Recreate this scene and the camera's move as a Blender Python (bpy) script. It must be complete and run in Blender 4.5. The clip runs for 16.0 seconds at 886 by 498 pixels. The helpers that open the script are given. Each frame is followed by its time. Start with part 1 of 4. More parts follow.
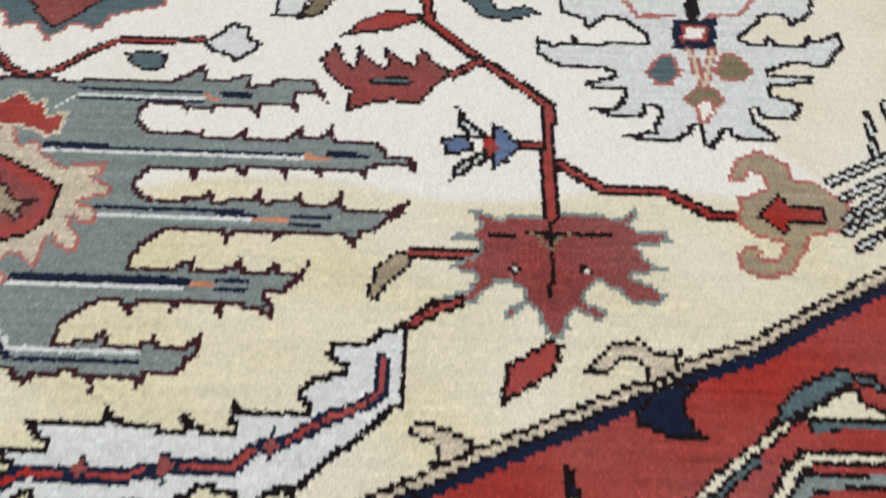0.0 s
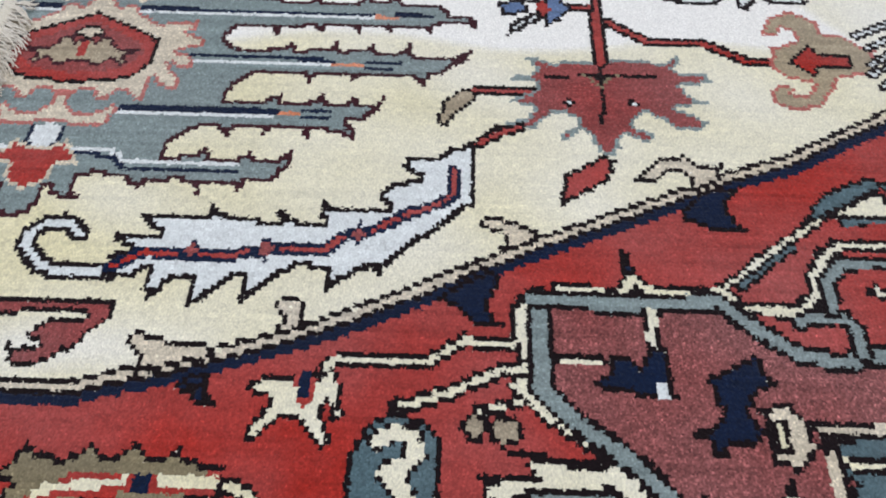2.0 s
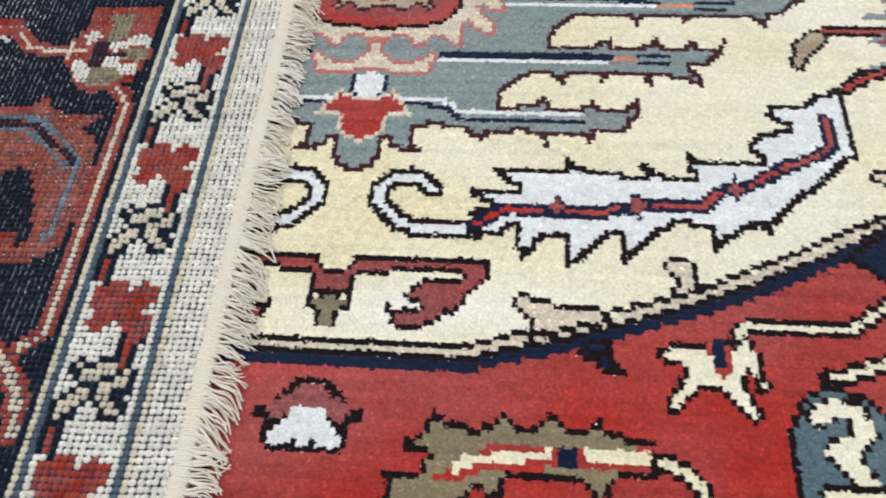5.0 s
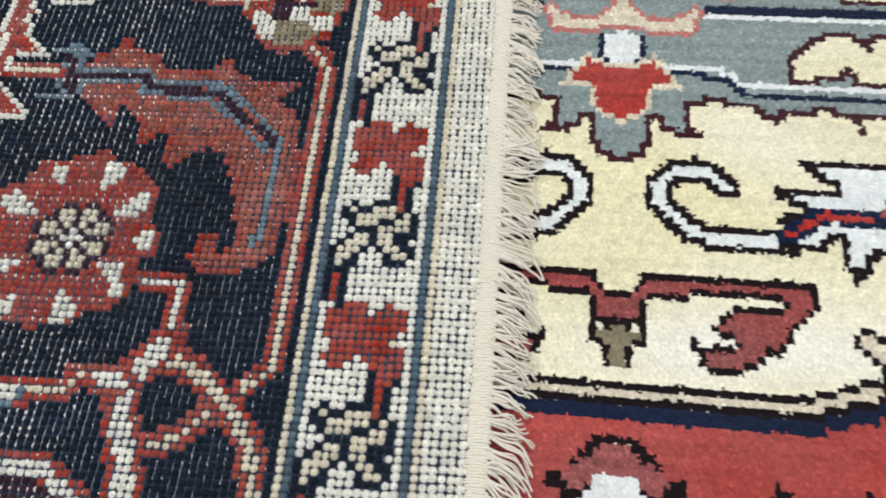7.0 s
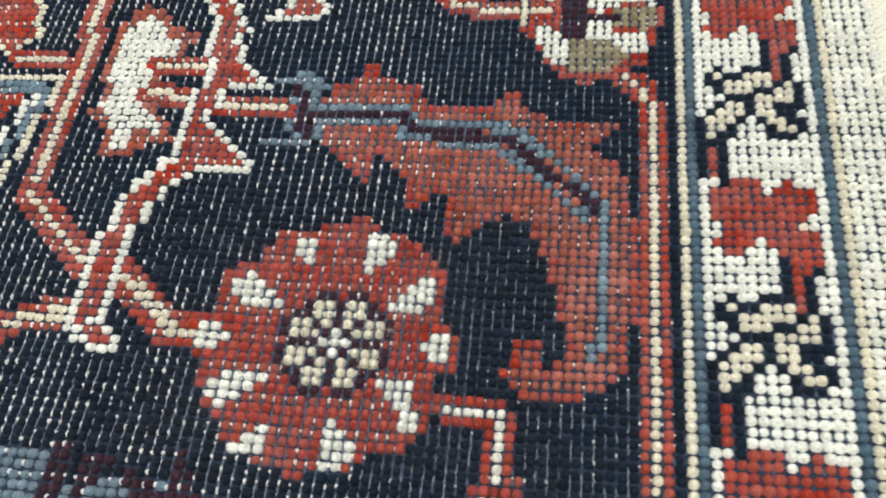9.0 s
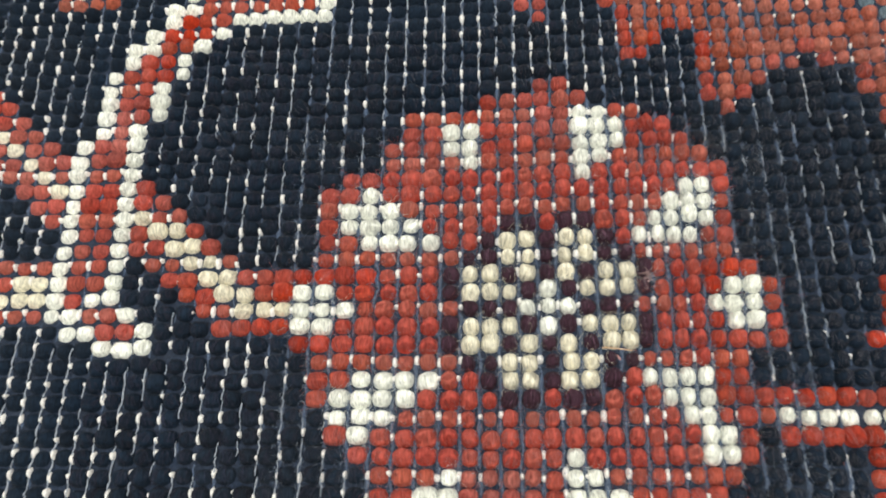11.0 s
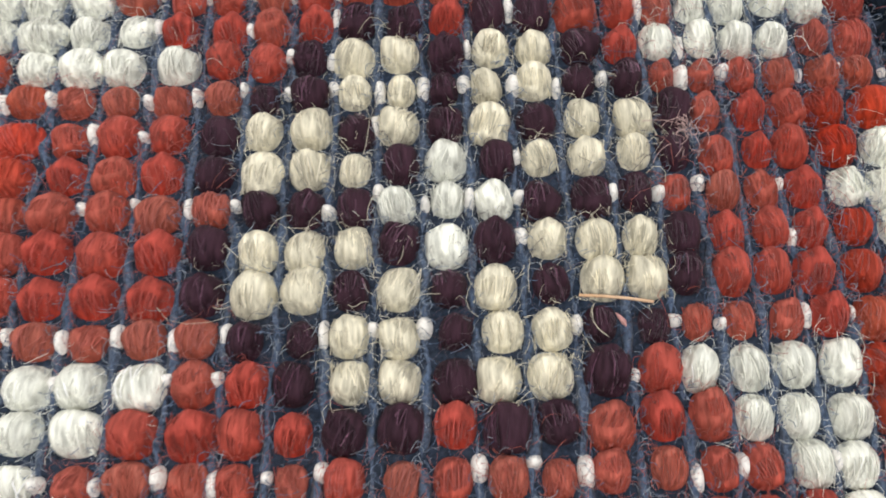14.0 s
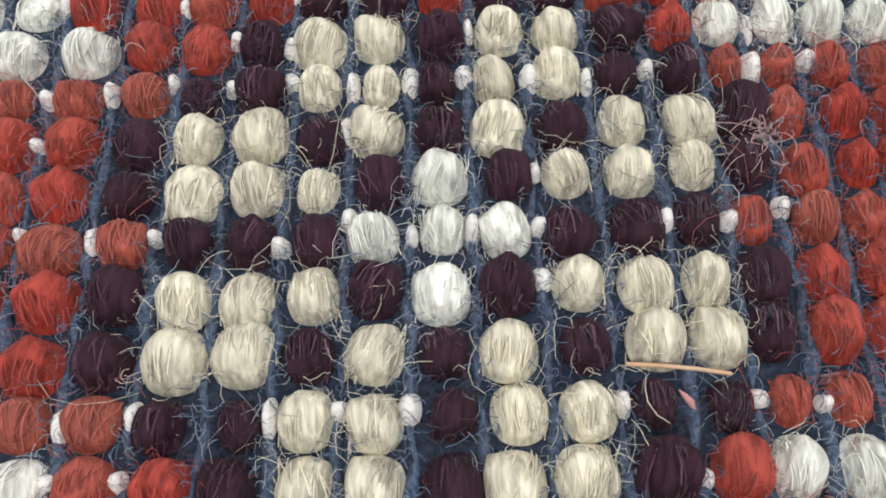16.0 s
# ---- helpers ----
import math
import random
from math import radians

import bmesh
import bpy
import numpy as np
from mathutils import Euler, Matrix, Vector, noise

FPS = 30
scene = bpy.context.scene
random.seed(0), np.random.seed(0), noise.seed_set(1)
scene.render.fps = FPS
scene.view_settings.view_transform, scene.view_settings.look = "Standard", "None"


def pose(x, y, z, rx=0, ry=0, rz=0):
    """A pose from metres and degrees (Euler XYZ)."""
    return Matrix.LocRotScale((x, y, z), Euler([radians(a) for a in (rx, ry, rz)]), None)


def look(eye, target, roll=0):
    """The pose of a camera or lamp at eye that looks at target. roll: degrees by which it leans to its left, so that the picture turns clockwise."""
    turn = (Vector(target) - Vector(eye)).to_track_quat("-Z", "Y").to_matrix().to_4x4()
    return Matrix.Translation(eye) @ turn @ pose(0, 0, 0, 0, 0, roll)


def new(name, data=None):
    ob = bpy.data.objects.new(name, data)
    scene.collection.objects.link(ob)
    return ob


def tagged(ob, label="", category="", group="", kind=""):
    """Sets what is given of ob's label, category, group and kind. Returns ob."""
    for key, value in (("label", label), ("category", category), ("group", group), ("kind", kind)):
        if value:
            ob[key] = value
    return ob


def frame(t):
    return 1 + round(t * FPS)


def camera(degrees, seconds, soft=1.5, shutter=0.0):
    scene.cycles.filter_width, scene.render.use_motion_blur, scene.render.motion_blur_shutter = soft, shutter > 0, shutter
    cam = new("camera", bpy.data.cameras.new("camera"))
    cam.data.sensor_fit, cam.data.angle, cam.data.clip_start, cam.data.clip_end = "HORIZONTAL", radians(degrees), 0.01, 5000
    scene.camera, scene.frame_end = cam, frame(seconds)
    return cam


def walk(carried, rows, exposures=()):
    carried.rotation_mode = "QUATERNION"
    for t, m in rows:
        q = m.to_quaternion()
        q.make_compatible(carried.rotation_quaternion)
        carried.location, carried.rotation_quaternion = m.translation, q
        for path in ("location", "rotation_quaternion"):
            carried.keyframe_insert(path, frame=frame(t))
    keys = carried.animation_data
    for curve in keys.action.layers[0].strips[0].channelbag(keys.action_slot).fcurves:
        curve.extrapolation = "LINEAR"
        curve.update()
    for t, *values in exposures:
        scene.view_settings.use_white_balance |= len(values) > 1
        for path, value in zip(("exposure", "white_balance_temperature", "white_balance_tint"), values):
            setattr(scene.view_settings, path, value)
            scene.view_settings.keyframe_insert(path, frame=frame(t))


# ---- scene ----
cam = camera(55.3, 16.0, soft=1.9, shutter=0.35)
PATH = [
    (0.0, (-0.02516, 0.04120, 0.38862), (-0.02319, 0.21928, 0.14720), 2.391),
    (0.5, (-0.03268, -0.02543, 0.37269), (-0.03527, 0.15422, 0.13244), 1.258),
    (1.0, (-0.04035, -0.06590, 0.36955), (-0.04439, 0.11679, 0.13162), 0.535),
    (1.5, (-0.04624, -0.07968, 0.36636), (-0.05011, 0.10267, 0.12817), 0.790),
    (2.0, (-0.04953, -0.08000, 0.36387), (-0.05390, 0.10181, 0.12527), 0.706),
    (2.5, (-0.06458, -0.08077, 0.35820), (-0.07319, 0.10093, 0.11964), -0.661),
    (3.0, (-0.09372, -0.08463, 0.35572), (-0.10890, 0.09515, 0.11604), -2.661),
    (3.5, (-0.12101, -0.08664, 0.35153), (-0.13784, 0.09133, 0.11061), -3.063),
    (4.0, (-0.14933, -0.08399, 0.34856), (-0.16533, 0.09260, 0.10656), -2.368),
    (4.5, (-0.17972, -0.07956, 0.34655), (-0.20140, 0.09434, 0.10306), -3.372),
    (4.7, (-0.19148, -0.07615, 0.34284), (-0.21599, 0.09562, 0.09811), -4.370),
    (6.8, (-0.31711, -0.01007, 0.31074), (-0.35130, 0.13798, 0.05207), -7.685),
    (7.0, (-0.32981, -0.00267, 0.29851), (-0.36387, 0.14145, 0.03761), -7.814),
    (7.5, (-0.36168, 0.01565, 0.27450), (-0.39314, 0.16113, 0.01403), -6.904),
    (8.0, (-0.39640, 0.02913, 0.26645), (-0.43388, 0.17766, 0.00851), -8.580),
    (8.5, (-0.42533, 0.04496, 0.25279), (-0.47650, 0.19456, -0.00216), -11.337),
    (9.0, (-0.44841, 0.05924, 0.23619), (-0.49979, 0.20293, -0.02210), -13.062),
    (9.5, (-0.47578, 0.07525, 0.21508), (-0.52300, 0.20982, -0.04886), -14.215),
    (10.0, (-0.50285, 0.08742, 0.18802), (-0.54165, 0.21074, -0.08270), -13.885),
    (12.3, (-0.52853, 0.11928, 0.09564), (-0.56120, 0.22901, -0.18166), -15.595),
    (12.5, (-0.52636, 0.11839, 0.08867), (-0.56061, 0.23681, -0.18484), -15.146),
    (13.0, (-0.51857, 0.12159, 0.07636), (-0.55003, 0.24486, -0.19533), -13.389),
    (13.5, (-0.52079, 0.12415, 0.06704), (-0.53861, 0.23798, -0.20995), -8.239),
    (14.0, (-0.51992, 0.12652, 0.05941), (-0.53352, 0.24203, -0.21713), -6.157),
    (14.5, (-0.51864, 0.12976, 0.05482), (-0.53043, 0.25120, -0.21924), -5.019),
    (15.0, (-0.52027, 0.13212, 0.04954), (-0.53054, 0.25311, -0.22479), -4.347),
    (15.5, (-0.52087, 0.13429, 0.04755), (-0.53040, 0.25001, -0.22907), -4.206),
    (16.0, (-0.52050, 0.13358, 0.04562), (-0.53254, 0.25704, -0.22753), -5.108),
]
walk(cam, [(t, look(eye, target, roll)) for t, eye, target, roll in PATH],
     [(0.0, -0.28, 6350, 11), (1.5, -0.22, 5850, 13), (3.0, -0.22, 5800, 13), (4.5, -0.02, 6000, 13), (7.0, 0.08, 6150, 10),
      (9.0, 0.36, 6250, 6), (9.8, 0.50, 6400, 4), (12.5, 0.40, 6400, 7), (16.0, 0.2, 6100, 10)])

# ---- light: a closed shop room lit by ceiling panels ----
world = bpy.data.worlds.new("room_air")
world.use_nodes = True
world.node_tree.nodes["Background"].inputs[0].default_value = (0.9, 0.95, 1.0, 1)
world.node_tree.nodes["Background"].inputs[1].default_value = 0.05
scene.world = world
LAMPS = [(-1.3, 1.3), (1.0, 1.3), (-1.3, -1.0), (1.0, -1.0)]
for lx, ly in LAMPS:
    lamp = bpy.data.lights.new("panel_light", "AREA")
    lamp.shape, lamp.size, lamp.size_y, lamp.energy, lamp.color = "RECTANGLE", 1.2, 0.6, 31.0, (1.0, 0.985, 0.97)
    new("panel_light", lamp).matrix_world = pose(lx, ly, 2.64)


# ---- materials ----
def rgb(code):
    """Linear colour of a hex code."""
    return tuple(((c / 255 + 0.055) / 1.055) ** 2.4 if c > 10 else c / 3294 for c in (int(code[i:i + 2], 16) for i in (0, 2, 4))) + (1.0,)


def wool(name, colour=None, stretch=(1, 1, 1), fine=2600.0, bump=0.5, depth=0.0004, broad=28.0, fade=0.16, sheen=0.25, rough=0.85):
    """Dyed wool or cotton: colour from the yarn's own attribute or one shade, with fibre grain, uneven dye and a soft sheen."""
    m = bpy.data.materials.new(name)
    m.use_nodes = True
    nt = m.node_tree
    p = nt.nodes["Principled BSDF"]
    co = nt.nodes.new("ShaderNodeTexCoord")
    mp = nt.nodes.new("ShaderNodeMapping")
    mp.inputs["Scale"].default_value = stretch
    info, far = nt.nodes.new("ShaderNodeObjectInfo"), nt.nodes.new("ShaderNodeVectorMath")
    far.operation = "MULTIPLY_ADD"
    nt.links.new(info.outputs["Random"], far.inputs[0])
    far.inputs[1].default_value = (0.31, 0.47, 0.23)
    nt.links.new(co.outputs["Object"], far.inputs[2])
    nt.links.new(far.outputs[0], mp.inputs["Vector"])
    n1, n2 = nt.nodes.new("ShaderNodeTexNoise"), nt.nodes.new("ShaderNodeTexNoise")
    n1.inputs["Scale"].default_value, n1.inputs["Detail"].default_value = fine, 3
    n2.inputs["Scale"].default_value, n2.inputs["Detail"].default_value = broad, 4
    nt.links.new(mp.outputs[0], n1.inputs["Vector"])
    nt.links.new(co.outputs["Object"], n2.inputs["Vector"])
    if colour is None:
        src = nt.nodes.new("ShaderNodeAttribute")
        src.attribute_name = "yarn"
    else:
        src = nt.nodes.new("ShaderNodeRGB")
        src.outputs[0].default_value = colour
    hsv = nt.nodes.new("ShaderNodeHueSaturation")
    nt.links.new(src.outputs[0], hsv.inputs["Color"])
    r1, r2 = nt.nodes.new("ShaderNodeMapRange"), nt.nodes.new("ShaderNodeMapRange")
    r1.inputs["From Min"].default_value, r1.inputs["From Max"].default_value = 0.3, 0.7
    r1.inputs["To Min"].default_value, r1.inputs["To Max"].default_value = 1 - fade, 1 + fade
    r2.inputs["From Min"].default_value, r2.inputs["From Max"].default_value = 0.3, 0.7
    r2.inputs["To Min"].default_value, r2.inputs["To Max"].default_value = 0.88, 1.14
    nt.links.new(n2.outputs["Fac"], r2.inputs["Value"])
    nt.links.new(n1.outputs["Fac"], r1.inputs["Value"])
    nt.links.new(r1.outputs[0], hsv.inputs["Value"])
    nt.links.new(r2.outputs[0], hsv.inputs["Saturation"])
    nt.links.new(hsv.outputs[0], p.inputs["Base Color"])
    b = nt.nodes.new("ShaderNodeBump")
    b.inputs["Strength"].default_value, b.inputs["Distance"].default_value = bump, depth
    nt.links.new(n1.outputs["Fac"], b.inputs["Height"])
    nt.links.new(b.outputs[0], p.inputs["Normal"])
    p.inputs["Roughness"].default_value = rough
    p.inputs["Specular IOR Level"].default_value = 0.14
    p.inputs["Sheen Weight"].default_value = sheen
    p.inputs["Sheen Roughness"].default_value = 0.4
    return m


PILE = wool("wool_pile", stretch=(1, 0.6, 1), fine=1100, bump=0.8, depth=0.0012, broad=9, fade=0.17, sheen=0.14)
KNOT = wool("knotted_wool", stretch=(1, 0.16, 0.5), fine=3400, bump=0.9, depth=0.0004, broad=60, fade=0.42, sheen=0.03)
FIBRE = wool("loose_fibre", fine=900, bump=0.0, broad=80, fade=0.1, sheen=0.2)
WEFT = wool("weft_cotton", rgb("505c70"), fine=3000, bump=1.0, depth=0.0003, broad=500, fade=0.5, sheen=0.1)
WARP = wool("warp_cotton", rgb("e6e2dc"), fine=4200, bump=0.5, depth=0.0002, broad=200, fade=0.14)
THREAD = wool("warp_thread_cotton", rgb("a3a9b2"), fine=4200, bump=0.5, depth=0.0002, broad=300, fade=0.3)
GROUND = wool("weft_ground", rgb("2b3341"), fine=3000, bump=0.9, depth=0.0004, broad=400, fade=0.4, sheen=0.05)
EDGE = wool("selvedge_cotton", rgb("e4dfcf"), stretch=(0.35, 1, 1), fine=2200, bump=0.8, depth=0.0005, broad=90, fade=0.10)
TASSEL = wool("fringe_cotton", rgb("dcd6c8"), fine=2600, bump=0.5, depth=0.0003, broad=60, fade=0.14)
FLOOR = wool("floor_carpet", rgb("77706a"), fine=700, bump=0.6, depth=0.001, broad=4, fade=0.15)
PAINT = wool("wall_paint", rgb("dedad2"), fine=300, bump=0.1, depth=0.0005, broad=2, fade=0.02, sheen=0.0)
STRAW = wool("dry_straw", rgb("cba98a"), fine=2500, bump=0.2, depth=0.0001, broad=200, fade=0.12, sheen=0.0, rough=0.5)
HUSK = wool("dry_husk", rgb("b98a86"), fine=2500, bump=0.2, depth=0.0001, broad=200, fade=0.12, sheen=0.0, rough=0.5)
STEEL = wool("lamp_enamel", rgb("e8e8e6"), fine=300, bump=0.05, depth=0.0002, broad=5, fade=0.02, sheen=0.0, rough=0.4)


# ---- building helpers ----
def sheet(name, verts, faces, material, yarn=None, parent=None, smooth=True):
    """One mesh object from arrays of corners and four-sided faces; yarn: a colour for each face."""
    me = bpy.data.meshes.new(name)
    verts, faces = np.asarray(verts, np.float32), np.asarray(faces, np.int32)
    k = faces.shape[1]
    me.vertices.add(len(verts))
    me.vertices.foreach_set("co", verts.ravel())
    me.loops.add(faces.size)
    me.loops.foreach_set("vertex_index", faces.ravel())
    me.polygons.add(len(faces))
    me.polygons.foreach_set("loop_start", np.arange(0, faces.size, k, dtype=np.int32))
    me.polygons.foreach_set("use_smooth", np.full(len(faces), smooth, dtype=bool))
    if yarn is not None:
        at = me.attributes.new("yarn", "FLOAT_COLOR", "FACE")
        at.data.foreach_set("color", np.asarray(yarn, np.float32).ravel())
    me.update()
    me.validate()
    me.materials.append(material)
    ob = new(name, me)
    ob.parent = parent
    return ob


def part(name, bm, material, parent, label=""):
    me = bpy.data.meshes.new(name)
    bm.to_mesh(me)
    bm.free()
    me.materials.append(material)
    ob = new(name, me)
    ob.parent = parent
    return tagged(ob, label) if label else ob


def slab(x0, x1, y0, y1, z0, z1, bevel=0.0):
    bm = bmesh.new()
    bmesh.ops.create_cube(bm, size=1)
    bmesh.ops.scale(bm, vec=(x1 - x0, y1 - y0, z1 - z0), verts=bm.verts)
    bmesh.ops.translate(bm, vec=((x0 + x1) / 2, (y0 + y1) / 2, (z0 + z1) / 2), verts=bm.verts)
    if bevel:
        bmesh.ops.bevel(bm, geom=bm.edges, offset=bevel, segments=2, affect="EDGES")
    return bm


def tubes(paths, radii, sides=5):
    """Corners and faces of tapered round threads; paths: (threads, points, 3), radii: (threads, points)."""
    paths = np.asarray(paths, float)
    n, k = paths.shape[:2]
    along = np.gradient(paths, axis=1)
    along /= np.linalg.norm(along, axis=2, keepdims=True) + 1e-12
    up = np.where(np.abs(along[..., 2:3]) > 0.9, np.array([1.0, 0, 0]), np.array([0, 0, 1.0]))
    a = np.cross(along, up)
    a /= np.linalg.norm(a, axis=2, keepdims=True) + 1e-12
    b = np.cross(a, along)
    ang = np.arange(sides) * 2 * np.pi / sides
    ring = a[:, :, None, :] * np.cos(ang)[None, None, :, None] + b[:, :, None, :] * np.sin(ang)[None, None, :, None]
    v = paths[:, :, None, :] + ring * np.asarray(radii)[:, :, None, None]
    i = (np.arange(n)[:, None, None] * k + np.arange(k - 1)[None, :, None]) * sides
    s, s1 = np.arange(sides)[None, None, :], (np.arange(sides)[None, None, :] + 1) % sides
    f = np.stack([i + s, i + s1, i + sides + s1, i + sides + s], axis=-1)
    return v.reshape(-1, 3), f.reshape(-1, 4)


class Chart:
    """A weaver's chart: one yarn letter for each knot. Places in millimetres."""

    def __init__(self, xs, ys, ground):
        self.x, self.y = np.meshgrid(xs, ys)
        self.code = np.full(self.x.shape, ground, dtype="U1")
        self.names = np.full(self.x.shape, "ground", dtype="U20")
        self.motif = "ground"

    def dye(self, m, yarn):
        self.code[m] = yarn
        self.names[m] = self.motif

    def inside(self, pts):
        within = np.zeros(self.x.shape, bool)
        for (x0, y0), (x1, y1) in zip(pts, pts[1:] + pts[:1]):
            if y0 != y1:
                cross = (y0 > self.y) != (y1 > self.y)
                within ^= cross & (self.x < (x1 - x0) * (self.y - y0) / (y1 - y0) + x0)
        return within

    @staticmethod
    def core(m, closed=False):
        e = m.copy()
        e[1:] &= m[:-1]
        e[:-1] &= m[1:]
        e[:, 1:] &= m[:, :-1]
        e[:, :-1] &= m[:, 1:]
        if closed:
            e[1:, 1:] &= m[:-1, :-1]
            e[:-1, :-1] &= m[1:, 1:]
            e[1:, :-1] &= m[:-1, 1:]
            e[:-1, 1:] &= m[1:, :-1]
        return e

    def fill(self, yarn, edge, pts):
        m = self.inside(pts)
        if edge:
            self.dye(m, edge)
            m = self.core(m)
        self.dye(m, yarn)

    def line(self, yarn, width, border, border_width, pts):
        d = np.full(self.x.shape, 1e9)
        for (x0, y0), (x1, y1) in zip(pts, pts[1:]):
            dx, dy = x1 - x0, y1 - y0
            u = np.clip(((self.x - x0) * dx + (self.y - y0) * dy) / max(dx * dx + dy * dy, 1e-9), 0, 1)
            d = np.minimum(d, np.hypot(self.x - x0 - u * dx, self.y - y0 - u * dy))
        if border:
            self.dye(d < border_width / 2, border)
        self.dye(d < width / 2, yarn)

    def outline(self, yarn, edge, against):
        m, other = self.code == yarn, self.code == against
        near = ~self.core(~other, True)
        self.code[m & near] = edge


def dyes(codes, table, spread, rng):
    """A colour for every knot, each skein a little off its neighbours."""
    keys = sorted(table)
    lut = np.array([rgb(table[k]) for k in keys])
    c = lut[np.searchsorted(np.array(keys), codes)]
    c[..., :3] *= 1 + rng.normal(0, spread, codes.shape + (1,))
    return np.clip(c, 0.003, 1)


# ---- room ----
for nm, (x0, x1, y0, y1, z0, z1), mat in (
        ("floor", (-3.2, 3.2, -3.2, 3.2, -0.112, -0.012), FLOOR), ("ceiling", (-3.2, 3.2, -3.2, 3.2, 2.7, 2.8), PAINT),
        ("wall_north", (-3.2, 3.2, 3.2, 3.3, -0.112, 2.8), PAINT), ("wall_south", (-3.2, 3.2, -3.3, -3.2, -0.112, 2.8), PAINT),
        ("wall_east", (3.2, 3.3, -3.3, 3.3, -0.112, 2.8), PAINT), ("wall_west", (-3.3, -3.2, -3.3, 3.3, -0.112, 2.8), PAINT)):
    tagged(part(nm, slab(x0, x1, y0, y1, z0, z1), mat, None), "plain " + nm.split("_")[0] + " closing the shop room", nm.split("_")[0], kind="structure")
for lx, ly in LAMPS:
    ob = new("ceiling_light")
    ob.matrix_world = pose(lx, ly, 2.7)
    tagged(ob, "white enamelled ceiling light panel above the rugs", "ceiling light", "ceiling lights")
    part("housing", slab(-0.63, 0.63, -0.33, 0.33, -0.05, 0.0, 0.006), STEEL, ob)

# ---- rug with its pile up: chart ----
FRONT_DYES = {"W": "ded8b6", "H": "d9dedd", "R": "9f423d", "K": "150c0f", "J": "3a1b22", "N": "111d36", "G": "818e8d", "T": "80775f", "U": "a2967f",
              "B": "cdc3ae", "D": "86514f", "M": "8c4a48", "S": "56696f", "V": "66799a", "Q": "b06f68", "O": "cf8a6c"}
AXIS, PX, PY = -0.2985, 2.7, 2.9
half = 230
fx = (np.arange(-half, half) + 0.5) * PX
fy = np.arange(-4, 203) * PY
front = Chart(fx, fy, "W")
front.motif = 'red_ground'
front.fill('R', '', [(-27, 99), (19, 99), (69, 99), (84, 105), (115, 113), (149, 125), (176, 135), (203, 147), (231, 161), (261, 177), (291, 193), (396, 242), (414, 251), (449, 264), (488, 288), (516, 304), (563, 331), (506, 66), (382, -45), (129, -35), (9, -9), (-16, -15), (-35, 97)])
front.motif = 'grey_medallion'
front.fill('G', '', [(-15, 209), (1, 210), (11, 215), (14, 224), (15, 234), (18, 228), (23, 225), (39, 223), (34, 228), (28, 236), (31, 241), (39, 244), (54, 242), (61, 236), (68, 233), (70, 239), (87, 241), (95, 239), (102, 231), (103, 239), (119, 240), (125, 230), (126, 241), (142, 243), (150, 253), (152, 271), (147, 264), (143, 261), (129, 260), (127, 268), (120, 261), (102, 259), (101, 269), (92, 262), (77, 260), (76, 269), (51, 285), (-20, 268)])
front.fill('G', '', [(-26, 233), (35, 255), (76, 269), (85, 280), (94, 286), (105, 284), (109, 277), (111, 284), (129, 285), (132, 277), (134, 285), (153, 285), (158, 276), (160, 285), (176, 283), (186, 276), (186, 287), (181, 294), (191, 293), (200, 306), (202, 318), (197, 310), (187, 309), (184, 317), (177, 310), (167, 308), (165, 318), (154, 310), (138, 308), (136, 318), (127, 310), (103, 308), (102, 316), (45, 341), (-3, 329)])
front.fill('G', '', [(8, 260), (71, 286), (102, 316), (109, 325), (117, 335), (137, 336), (149, 334), (153, 326), (156, 334), (178, 334), (178, 327), (185, 335), (215, 336), (226, 327), (231, 337), (239, 340), (255, 356), (256, 366), (248, 358), (241, 355), (218, 354), (215, 369), (206, 358), (194, 357), (191, 369), (185, 361), (169, 359), (167, 370), (162, 362), (141, 359), (136, 369), (132, 360), (106, 359), (99, 361), (92, 369), (35, 401), (-12, 376)])
front.fill('G', '', [(0, 341), (47, 361), (92, 369), (95, 378), (99, 382), (119, 382), (127, 371), (127, 382), (148, 383), (155, 375), (156, 384), (174, 384), (180, 376), (180, 384), (196, 385), (202, 376), (203, 385), (222, 385), (228, 377), (229, 388), (253, 390), (259, 383), (260, 393), (258, 397), (242, 399), (234, 410), (208, 409), (204, 424), (196, 414), (188, 411), (185, 422), (174, 410), (153, 409), (150, 420), (145, 412), (126, 409), (122, 419), (120, 413), (92, 413), (83, 421), (38, 452), (-29, 423)])
front.fill('G', '', [(-7, 363), (46, 388), (83, 421), (80, 428), (84, 436), (105, 436), (112, 427), (112, 435), (123, 435), (128, 425), (128, 436), (148, 437), (157, 427), (158, 440), (173, 440), (180, 433), (179, 451), (190, 452), (199, 443), (196, 452), (189, 465), (163, 465), (156, 459), (147, 458), (144, 469), (138, 468), (130, 461), (117, 462), (113, 479), (105, 469), (92, 460), (29, 458), (-19, 459), (-42, 459)])
front.outline('G', 'J', 'W')
front.line('H', 3.2, '', 0, [(-33, 264), (7, 265), (27, 265), (47, 262), (54, 254), (120, 254)])
front.line('N', 3.2, '', 0, [(-33, 260), (8, 261), (29, 261), (46, 258), (54, 249), (120, 249)])
front.line('N', 3.4, '', 0, [(39, 300), (137, 300)])
front.line('H', 3, '', 0, [(40, 295), (135, 295)])
front.line('O', 3, '', 0, [(140, 299), (150, 298)])
front.line('N', 3, '', 0, [(152, 302), (170, 301)])
front.line('N', 2.6, '', 0, [(153, 295), (168, 296)])
front.line('N', 3.4, '', 0, [(71, 352), (166, 349)])
front.line('H', 3, '', 0, [(71, 346), (166, 344)])
